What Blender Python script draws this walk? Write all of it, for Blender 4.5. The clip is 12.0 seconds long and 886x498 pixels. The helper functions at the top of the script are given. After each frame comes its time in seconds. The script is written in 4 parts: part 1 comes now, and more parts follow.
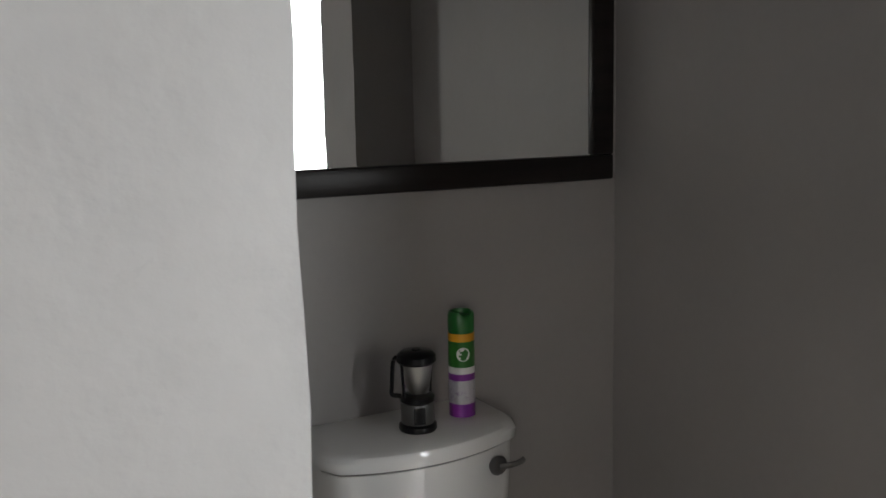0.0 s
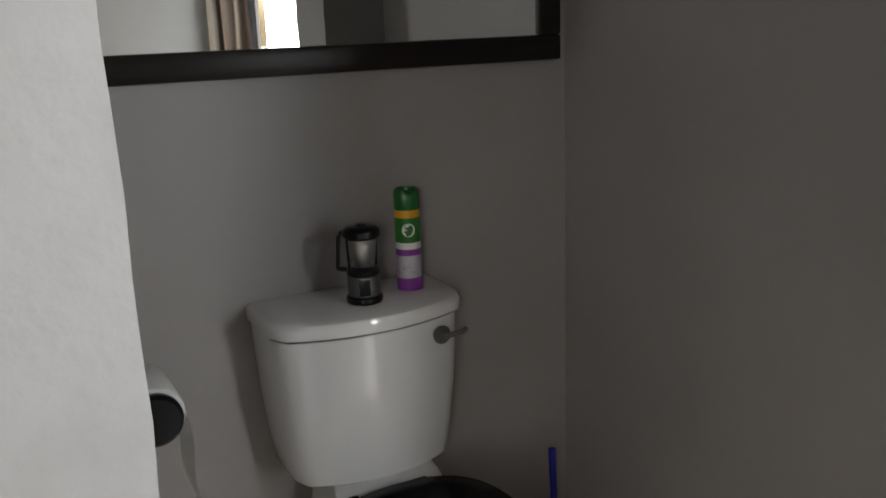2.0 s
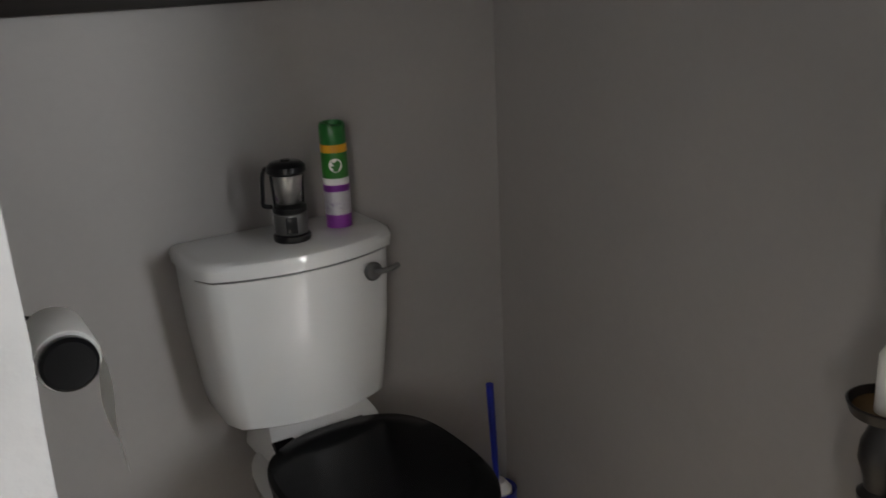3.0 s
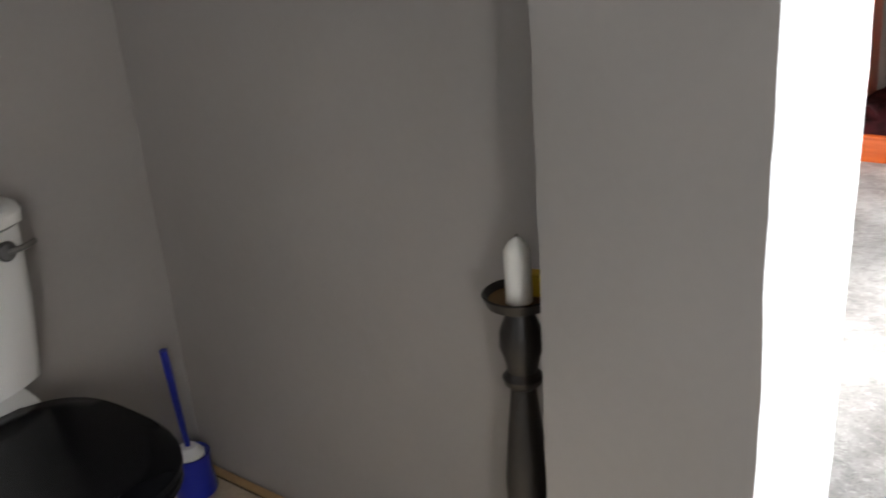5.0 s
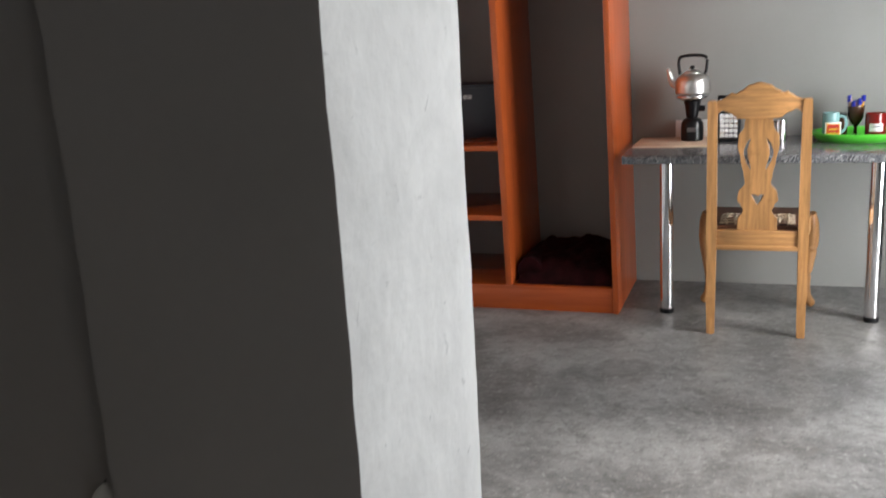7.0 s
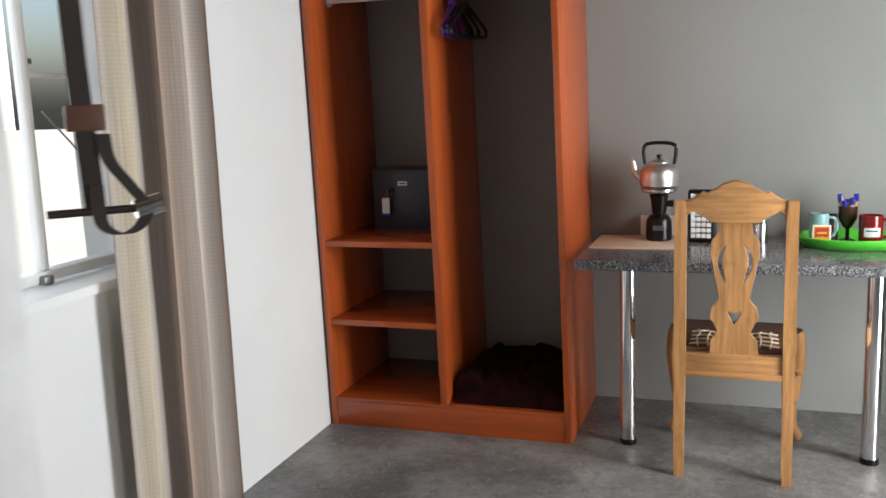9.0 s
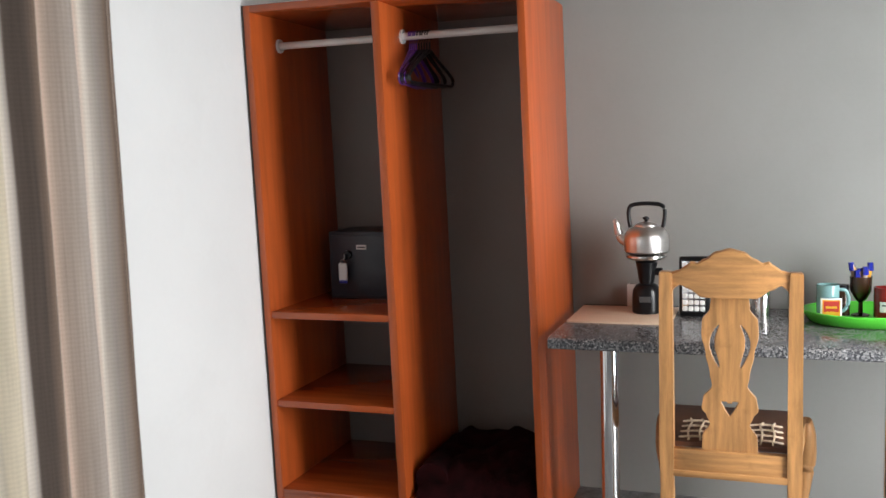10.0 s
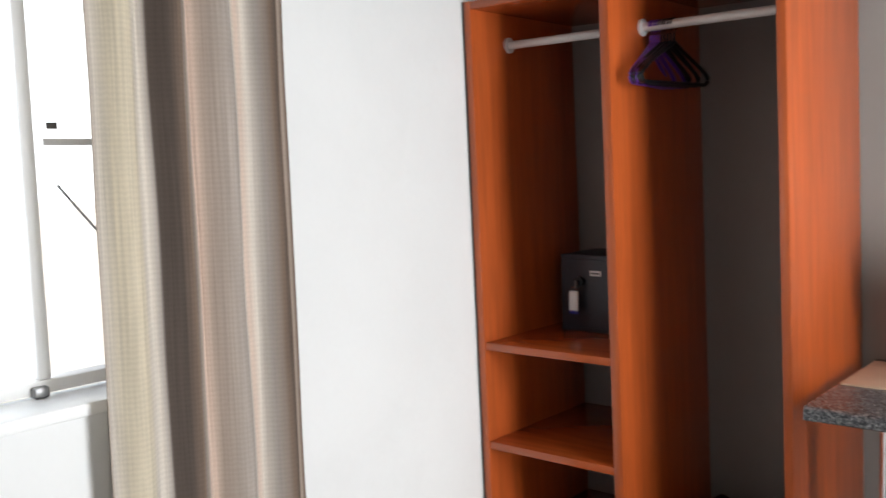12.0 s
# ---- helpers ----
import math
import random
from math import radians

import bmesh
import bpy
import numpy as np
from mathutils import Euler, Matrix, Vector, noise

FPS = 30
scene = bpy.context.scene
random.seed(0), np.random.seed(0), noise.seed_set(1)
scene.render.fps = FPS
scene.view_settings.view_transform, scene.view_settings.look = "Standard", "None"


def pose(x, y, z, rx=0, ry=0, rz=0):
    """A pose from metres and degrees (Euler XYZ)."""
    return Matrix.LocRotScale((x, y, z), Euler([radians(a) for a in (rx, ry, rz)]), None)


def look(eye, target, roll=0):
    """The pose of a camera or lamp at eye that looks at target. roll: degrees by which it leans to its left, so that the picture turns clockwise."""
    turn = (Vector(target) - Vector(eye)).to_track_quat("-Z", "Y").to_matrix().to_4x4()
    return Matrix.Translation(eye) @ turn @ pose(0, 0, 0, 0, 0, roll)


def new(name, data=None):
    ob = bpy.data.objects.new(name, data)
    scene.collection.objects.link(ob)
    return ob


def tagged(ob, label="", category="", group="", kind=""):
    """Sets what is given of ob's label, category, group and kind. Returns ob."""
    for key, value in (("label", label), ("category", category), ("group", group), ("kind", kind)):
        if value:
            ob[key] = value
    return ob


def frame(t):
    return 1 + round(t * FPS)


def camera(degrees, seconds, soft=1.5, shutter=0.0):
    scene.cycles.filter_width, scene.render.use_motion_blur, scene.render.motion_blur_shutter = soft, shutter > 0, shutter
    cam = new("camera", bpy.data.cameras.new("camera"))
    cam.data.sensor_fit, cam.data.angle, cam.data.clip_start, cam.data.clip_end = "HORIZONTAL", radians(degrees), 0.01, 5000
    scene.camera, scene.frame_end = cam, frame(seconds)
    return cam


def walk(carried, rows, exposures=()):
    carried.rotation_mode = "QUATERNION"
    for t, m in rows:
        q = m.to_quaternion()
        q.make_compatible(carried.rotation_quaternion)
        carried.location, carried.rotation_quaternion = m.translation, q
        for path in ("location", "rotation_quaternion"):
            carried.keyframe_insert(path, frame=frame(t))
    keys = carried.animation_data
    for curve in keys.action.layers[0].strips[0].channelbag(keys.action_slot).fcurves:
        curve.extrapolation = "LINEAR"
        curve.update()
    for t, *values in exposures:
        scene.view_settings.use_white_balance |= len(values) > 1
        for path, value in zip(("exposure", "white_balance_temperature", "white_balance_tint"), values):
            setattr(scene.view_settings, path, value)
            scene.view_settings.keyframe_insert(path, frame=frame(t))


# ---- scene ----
cam = camera(51.6, 12.0, shutter=0.4)
PATH = [
    (0, (-1.287, -1.576, 1.415), (-0.343, 0.161, 1.111), -1.2),
    (0.5, (-1.251, -1.62, 1.413), (-0.335, 0.126, 1.082), -1.5),
    (1, (-1.218, -1.674, 1.381), (-0.337, 0.08, 0.996), -2.1),
    (1.5, (-1.203, -1.699, 1.374), (-0.331, 0.046, 0.932), -2.2),
    (2, (-1.202, -1.697, 1.356), (-0.307, 0.024, 0.865), -2.1),
    (2.5, (-1.183, -1.683, 1.332), (-0.263, 0.008, 0.787), -2.2),
    (4.5, (-1.139, -1.725, 1.292), (0.17, -0.407, 0.551), -4.5),
    (5, (-1.129, -1.744, 1.287), (0.319, -0.57, 0.561), -4.6),
    (5.5, (-1.135, -1.764, 1.308), (0.438, -0.741, 0.614), -4.4),
    (6, (-1.06, -1.786, 1.308), (0.612, -0.901, 0.658), -4.3),
    (6.5, (-1.011, -1.823, 1.325), (0.741, -1.052, 0.743), -3.3),
    (7, (-0.91, -1.797, 1.322), (0.92, -1.126, 0.86), -3.4),
    (7.5, (-0.759, -1.763, 1.353), (1.108, -1.154, 0.976), -2.7),
    (9.5, (0.016, -1.821, 1.362), (1.883, -1.163, 1.077), -1.8),
    (10, (0.251, -1.841, 1.362), (2.126, -1.18, 1.147), -1.9),
    (10.5, (0.417, -1.836, 1.378), (2.282, -1.155, 1.136), -2.6),
    (11, (0.521, -1.871, 1.402), (2.323, -1.031, 1.179), -2.0),
    (11.5, (0.641, -1.871, 1.423), (2.34, -0.841, 1.193), -1.1),
    (12, (0.826, -1.96, 1.378), (2.343, -0.67, 1.195), -1.9),
]
walk(cam, [(t, look(e, g, r)) for t, e, g, r in PATH],
     exposures=[(0, 1.4), (0.5, 1.45), (2.5, 1.52), (4.5, 2.42), (5.0, 2.38), (5.5, 1.78), (6.0, 1.0), (6.5, 0.35), (7.0, 0.25), (7.5, -0.05), (9.5, 0.3), (12, 0.45)])

# ---- light ----
world = bpy.data.worlds.new("sky")
scene.world = world
world.use_nodes = True
wn = world.node_tree.nodes
sky = wn.new("ShaderNodeTexSky")
sky.sky_type = 'NISHITA'
sky.sun_disc = False
sky.sun_elevation, sky.sun_rotation = radians(35), radians(206)
sky.air_density, sky.dust_density = 1.0, 4.0
world.node_tree.links.new(sky.outputs[0], wn["Background"].inputs[0])
wn["Background"].inputs[1].default_value = 0.15

sun = new("sun", bpy.data.lights.new("sun", 'SUN'))
sun.data.energy, sun.data.angle, sun.data.color = 5.0, radians(14), (1, 0.98, 0.95)
sun.matrix_world = look((0, 0, 0), (-0.36, 0.74, -0.57))


def window_light(name, eye, target, w, h, watts, colour):
    ob = new(name, bpy.data.lights.new(name, 'AREA'))
    ob.data.shape, ob.data.size, ob.data.size_y = 'RECTANGLE', w, h
    ob.data.energy, ob.data.color = watts, colour
    ob.matrix_world = look(eye, target)
    return ob


# daylight in the wide glazed door to the south and in the north window
window_light("south_door_daylight", (2.46, -3.29, 1.08), (2.46, 0, 1.08), 0.76, 2.06, 80, (0.92, 0.96, 1.0))
window_light("north_window_daylight", (1.07, 0.09, 1.475), (1.07, -3, 1.475), 1.53, 1.20, 7, (0.92, 0.97, 1.0))
# two narrow windows: a side light by the curtain and one at the west end
window_light("side_light_daylight", (0.40, -3.29, 1.4), (0.40, 0, 1.4), 0.44, 1.3, 10, (0.93, 0.97, 1.0))
window_light("west_window_daylight", (-2.35, -3.29, 1.5), (-2.35, 0, 1.5), 0.34, 1.14, 4.6, (0.95, 0.97, 1.0))


# ---- materials ----
def mat(name, col, rough=0.6, metal=0.0, var=0.12, scale=6.0, fine=90.0, bump=0.15, spec=0.5, stretch=(1, 1, 1), col2=None, coat=0.0, depth=0.002):
    """A surface with two scales of colour variation and fine relief."""
    m = bpy.data.materials.new(name)
    m.use_nodes = True
    nt = m.node_tree
    n, li = nt.nodes, nt.links.new
    b = n["Principled BSDF"]
    tc, mp = n.new("ShaderNodeTexCoord"), n.new("ShaderNodeMapping")
    mp.inputs["Scale"].default_value = stretch
    li(tc.outputs["Object"], mp.inputs[0])
    a, f = n.new("ShaderNodeTexNoise"), n.new("ShaderNodeTexNoise")
    for t, s in ((a, scale), (f, fine)):
        li(mp.outputs[0], t.inputs["Vector"])
        t.inputs["Scale"].default_value = s
        t.inputs["Detail"].default_value = 6
    mix = n.new("ShaderNodeMix")
    mix.data_type = 'RGBA'
    dark = col2 or tuple(c * (1 - var * 2) for c in col)
    light = col if col2 else tuple(min(1, c * (1 + var)) for c in col)
    mix.inputs["A"].default_value = (*dark, 1)
    mix.inputs["B"].default_value = (*light, 1)
    ad = n.new("ShaderNodeMath")
    ad.operation = 'MULTIPLY_ADD'
    ad.inputs[1].default_value = 0.35
    li(f.outputs["Fac"], ad.inputs[0])
    mr = n.new("ShaderNodeMapRange")
    mr.inputs["From Min"].default_value, mr.inputs["From Max"].default_value = 0.3, 0.7
    mr.inputs["To Max"].default_value = 0.65
    li(a.outputs["Fac"], mr.inputs["Value"])
    li(mr.outputs[0], ad.inputs[2])
    li(ad.outputs[0], mix.inputs["Factor"])
    li(mix.outputs["Result"], b.inputs["Base Color"])
    b.inputs["Roughness"].default_value = rough
    b.inputs["Metallic"].default_value = metal
    b.inputs["Specular IOR Level"].default_value = spec
    b.inputs["Coat Weight"].default_value = coat
    b.inputs["Coat Roughness"].default_value = 0.08
    if bump:
        bp = n.new("ShaderNodeBump")
        bp.inputs["Strength"].default_value = bump
        bp.inputs["Distance"].default_value = depth
        li(ad.outputs[0], bp.inputs["Height"])
        li(bp.outputs[0], b.inputs["Normal"])
    return m


def stained(m, scale, amount, tint, threshold=0.56):
    """Lay blotchy stains over a mat() colour."""
    nt = m.node_tree
    n, li = nt.nodes, nt.links.new
    b = n["Principled BSDF"]
    src = b.inputs["Base Color"].links[0].from_socket
    tc, t = n.new("ShaderNodeTexCoord"), n.new("ShaderNodeTexNoise")
    t.inputs["Scale"].default_value, t.inputs["Detail"].default_value, t.inputs["Roughness"].default_value = scale, 9, 0.68
    t.inputs["Distortion"].default_value = 0.6
    li(tc.outputs["Object"], t.inputs["Vector"])
    r = n.new("ShaderNodeMapRange")
    r.inputs["From Min"].default_value, r.inputs["From Max"].default_value = threshold, threshold + 0.14
    r.inputs["To Max"].default_value = amount
    li(t.outputs["Fac"], r.inputs["Value"])
    x = n.new("ShaderNodeMix")
    x.data_type = 'RGBA'
    li(r.outputs[0], x.inputs["Factor"])
    li(src, x.inputs["A"])
    x.inputs["B"].default_value = (*tint, 1)
    li(x.outputs["Result"], b.inputs["Base Color"])
    return m


M = {}
M["niche"] = stained(mat("warm_grey_wall_paint", (0.312, 0.295, 0.288), 0.5, var=0.06, scale=2.2, fine=55, bump=0.25, depth=0.004), 3.0, 0.18, (0.245, 0.23, 0.222))
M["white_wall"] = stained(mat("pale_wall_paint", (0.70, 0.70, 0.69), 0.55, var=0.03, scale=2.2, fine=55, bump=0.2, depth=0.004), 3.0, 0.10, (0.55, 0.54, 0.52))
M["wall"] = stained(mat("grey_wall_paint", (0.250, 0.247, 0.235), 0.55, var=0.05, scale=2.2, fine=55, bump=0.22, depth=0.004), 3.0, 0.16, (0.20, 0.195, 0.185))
M["plaster"] = stained(stained(mat("rough_plaster", (0.74, 0.735, 0.72), 0.7, var=0.12, scale=5, fine=34, bump=0.9, depth=0.006), 6.0, 0.35, (0.50, 0.495, 0.48), 0.5), 34.0, 0.8, (0.17, 0.165, 0.16), 0.635)
M["partition"] = stained(stained(mat("skimmed_plaster", (0.40, 0.395, 0.385), 0.7, var=0.07, scale=7, fine=38, bump=0.5, depth=0.006), 6.0, 0.25, (0.30, 0.295, 0.28), 0.55), 26.0, 0.3, (0.2, 0.19, 0.18), 0.66)
M["floor"] = mat("cement_screed", (0.215, 0.211, 0.207), 0.42, var=0.34, scale=3.0, fine=24, bump=1.0, depth=0.010)
for fs, fa, fc, ft in ((4.0, 0.6, (0.075, 0.073, 0.070), 0.47), (18.0, 0.55, (0.06, 0.058, 0.056), 0.52), (34.0, 0.7, (0.34, 0.335, 0.325), 0.56), (75.0, 0.8, (0.44, 0.43, 0.42), 0.58), (90.0, 0.8, (0.035, 0.034, 0.033), 0.55)):
    stained(M["floor"], fs, fa, fc, ft)
M["sand"] = stained(mat("pale_sand", (0.62, 0.58, 0.52), 0.9, var=0.1, scale=1.5, fine=20, bump=0.3), 2.0, 0.2, (0.45, 0.42, 0.36))
# ceiling is out of view; its dark brown is chosen to deepen shade below
M["ceiling"] = mat("dark_unseen_ceiling", (0.13, 0.095, 0.065), 0.7, var=0.04, scale=2, fine=70)
M["tile"] = stained(mat("beige_tile", (0.50, 0.42, 0.31), 0.3, var=0.12, scale=9, fine=60, bump=0.05), 14.0, 0.4, (0.33, 0.26, 0.18), 0.5)
M["border"] = mat("tan_border_tile", (0.45, 0.29, 0.13), 0.35, var=0.15, scale=12, fine=80, bump=0.05)
M["grout"] = mat("dark_grout", (0.08, 0.06, 0.045), 0.9, var=0.2, scale=30)
M["ceramic"] = mat("white_ceramic", (0.74, 0.74, 0.735), 0.08, var=0.01, scale=2, bump=0.0, coat=0.5)
M["seat"] = mat("black_seat_plastic", (0.004, 0.004, 0.005), 0.2, var=0.1, scale=4, bump=0.02, spec=0.08)
M["black"] = mat("black_plastic", (0.005, 0.005, 0.006), 0.28, var=0.15, scale=20, bump=0.05, spec=0.3)
M["frame"] = mat("black_stained_wood", (0.012, 0.009, 0.008), 0.35, var=0.3, scale=6, fine=60, stretch=(0.6, 8, 8), bump=0.2, spec=0.25)
M["chrome"] = mat("chrome", (0.75, 0.75, 0.76), 0.12, 1.0, var=0.03, bump=0.0)
M["steel"] = mat("brushed_aluminium", (0.66, 0.65, 0.64), 0.24, 1.0, var=0.05, scale=4, fine=90, stretch=(1, 1, 12), bump=0.06)
M["kettle"] = mat("satin_aluminium", (0.70, 0.68, 0.66), 0.34, 1.0, var=0.06, scale=6, fine=90, stretch=(1, 1, 12), bump=0.06)
M["dull"] = mat("dull_metal", (0.22, 0.22, 0.22), 0.4, 1.0, var=0.1, bump=0.03)
M["cherry"] = stained(mat("cherry_laminate", (0.43, 0.084, 0.017), 0.34, var=0.16, scale=5, fine=26, stretch=(7, 7, 0.5), bump=0.06, coat=0.15), 1.6, 0.12, (0.26, 0.045, 0.012))
M["cherry_flat"] = mat("cherry_laminate_shelf", (0.36, 0.068, 0.014), 0.25, var=0.16, scale=5, fine=26, stretch=(7, 0.5, 7), bump=0.05, coat=0.2)
M["edge"] = mat("dark_edging", (0.035, 0.022, 0.017), 0.6)
M["oak"] = stained(mat("oiled_oak", (0.48, 0.240, 0.090), 0.36, var=0.27, scale=7, fine=70, stretch=(9, 9, 0.8), bump=0.12, coat=0.15), 11.0, 0.35, (0.15, 0.055, 0.014), 0.55)
M["oak_rail"] = stained(mat("oiled_oak_rail", (0.48, 0.240, 0.090), 0.36, var=0.27, scale=7, fine=70, stretch=(9, 0.8, 9), bump=0.12, coat=0.15), 11.0, 0.3, (0.15, 0.055, 0.014), 0.55)
M["leather"] = mat("brown_leather", (0.12, 0.048, 0.024), 0.45, var=0.25, scale=12, fine=120, bump=0.3)
M["thong"] = mat("pale_rawhide", (0.62, 0.52, 0.38), 0.6, var=0.15, scale=30)
M["blanket"] = mat("maroon_fleece", (0.020, 0.003, 0.004), 0.95, var=0.5, scale=16, fine=180, bump=0.9, depth=0.008, spec=0.1)
M["safe"] = mat("navy_powder_coat", (0.022, 0.027, 0.038), 0.42, var=0.1, scale=60, fine=300, bump=0.12)
M["white"] = mat("white_plastic", (0.78, 0.78, 0.77), 0.35, var=0.02, bump=0.0)
M["pipe"] = mat("white_coated_pipe", (0.66, 0.65, 0.63), 0.3, var=0.04, bump=0.0)
M["upvc"] = mat("white_window_paint", (0.80, 0.80, 0.79), 0.4, var=0.03, bump=0.05)
M["purple"] = mat("purple_plastic", (0.12, 0.03, 0.33), 0.3, var=0.1)
M["green"] = mat("green_tray_plastic", (0.10, 0.62, 0.05), 0.33, var=0.04, bump=0.02)
M["cap"] = mat("dark_green_plastic", (0.012, 0.13, 0.022), 0.35, var=0.08)
M["can_green"] = mat("printed_green", (0.025, 0.17, 0.02), 0.3, var=0.1)
M["can_orange"] = mat("printed_orange", (0.75, 0.36, 0.02), 0.3, var=0.1)
M["can_purple"] = mat("printed_purple", (0.22, 0.03, 0.30), 0.3, var=0.12)
M["can_silver"] = stained(mat("printed_silver", (0.55, 0.54, 0.57), 0.3, 0.2, var=0.1), 40.0, 0.6, (0.20, 0.12, 0.28), 0.52)
M["print_white"] = mat("printed_white", (0.75, 0.75, 0.74), 0.45, var=0.03, bump=0.0)
M["print_dark"] = mat("printed_dark", (0.04, 0.04, 0.05), 0.5, var=0.05, bump=0.0)
M["print_red"] = mat("printed_red", (0.48, 0.03, 0.02), 0.4, var=0.06, bump=0.0)
M["blue"] = mat("blue_plastic", (0.012, 0.022, 0.30), 0.3, var=0.08)
M["wax"] = mat("white_wax", (0.80, 0.78, 0.73), 0.45, var=0.03, bump=0.05)
M["yellow"] = mat("yellow_card", (0.70, 0.48, 0.02), 0.5, var=0.05)
M["turned"] = stained(mat("black_turned_wood", (0.016, 0.013, 0.012), 0.42, var=0.3, scale=14, fine=70, bump=0.3), 30.0, 0.4, (0.05, 0.035, 0.02), 0.6)
M["gold"] = mat("worn_brass", (0.32, 0.21, 0.10), 0.45, 0.8, var=0.2)
M["paper"] = mat("tissue_paper", (0.80, 0.79, 0.77), 0.9, var=0.03, scale=30, fine=200, bump=0.3)
M["board"] = mat("pale_board", (0.60, 0.45, 0.33), 0.5, var=0.06, scale=5, fine=50, stretch=(9, 0.8, 9), bump=0.05)
M["teal"] = mat("teal_glaze", (0.22, 0.40, 0.40), 0.2, var=0.04, bump=0.0, coat=0.3)
M["red"] = mat("red_glaze", (0.20, 0.012, 0.010), 0.15, var=0.08, bump=0.0, coat=0.3)
M["brown_glass"] = mat("brown_glass", (0.05, 0.022, 0.012), 0.08, var=0.1, bump=0.0, coat=0.4)
M["strap"] = mat("dark_strap_leather", (0.028, 0.018, 0.014), 0.6, var=0.3, scale=25, fine=140, bump=0.4)
M["drape"] = mat("charcoal_cloth", (0.035, 0.035, 0.037), 0.9, var=0.2, scale=20, fine=200, stretch=(1, 1, 0.3), bump=0.4)


def granite():
    m = mat("speckled_worktop", (0.21, 0.215, 0.225), 0.22, var=0.1, scale=20, fine=120, bump=0.03, coat=0.3)
    nt = m.node_tree
    n, li = nt.nodes, nt.links.new
    b = n["Principled BSDF"]
    tc, v = n.new("ShaderNodeTexCoord"), n.new("ShaderNodeTexVoronoi")
    v.inputs["Scale"].default_value = 230
    li(tc.outputs["Object"], v.inputs["Vector"])
    r = n.new("ShaderNodeValToRGB")
    r.color_ramp.interpolation = 'CONSTANT'
    e = r.color_ramp.elements
    e[0].color = (0.05, 0.052, 0.058, 1)
    e[1].position, e[1].color = 0.38, (0.13, 0.134, 0.142, 1)
    for p, c in ((0.66, 0.24), (0.90, 0.42)):
        k = e.new(p)
        k.color = (c, c * 1.01, c * 1.03, 1)
    li(v.outputs["Color"], r.inputs[0])
    li(r.outputs[0], b.inputs["Base Color"])
    return m


M["granite"] = granite()


def mirror_glass():
    m = bpy.data.materials.new("mirror_silver")
    m.use_nodes = True
    b = m.node_tree.nodes["Principled BSDF"]
    b.inputs["Base Color"].default_value = (0.86, 0.87, 0.86, 1)
    b.inputs["Metallic"].default_value, b.inputs["Roughness"].default_value = 1.0, 0.012
    return m


def clear_glass():
    m = bpy.data.materials.new("clear_glass")
    m.use_nodes = True
    b = m.node_tree.nodes["Principled BSDF"]
    b.inputs["Base Color"].default_value = (0.96, 0.98, 0.97, 1)
    b.inputs["Transmission Weight"].default_value, b.inputs["Roughness"].default_value = 1.0, 0.02
    b.inputs["IOR"].default_value = 1.45
    return m


def haze():
    m = bpy.data.materials.new("white_haze")
    m.use_nodes = True
    n = m.node_tree.nodes
    e = n.new("ShaderNodeEmission")
    e.inputs[0].default_value, e.inputs[1].default_value = (0.95, 0.98, 1.0, 1), 1.6
    m.node_tree.links.new(e.outputs[0], n["Material Output"].inputs["Surface"])
    return m


M["haze"] = haze()
M["mirror"], M["glass"] = mirror_glass(), clear_glass()


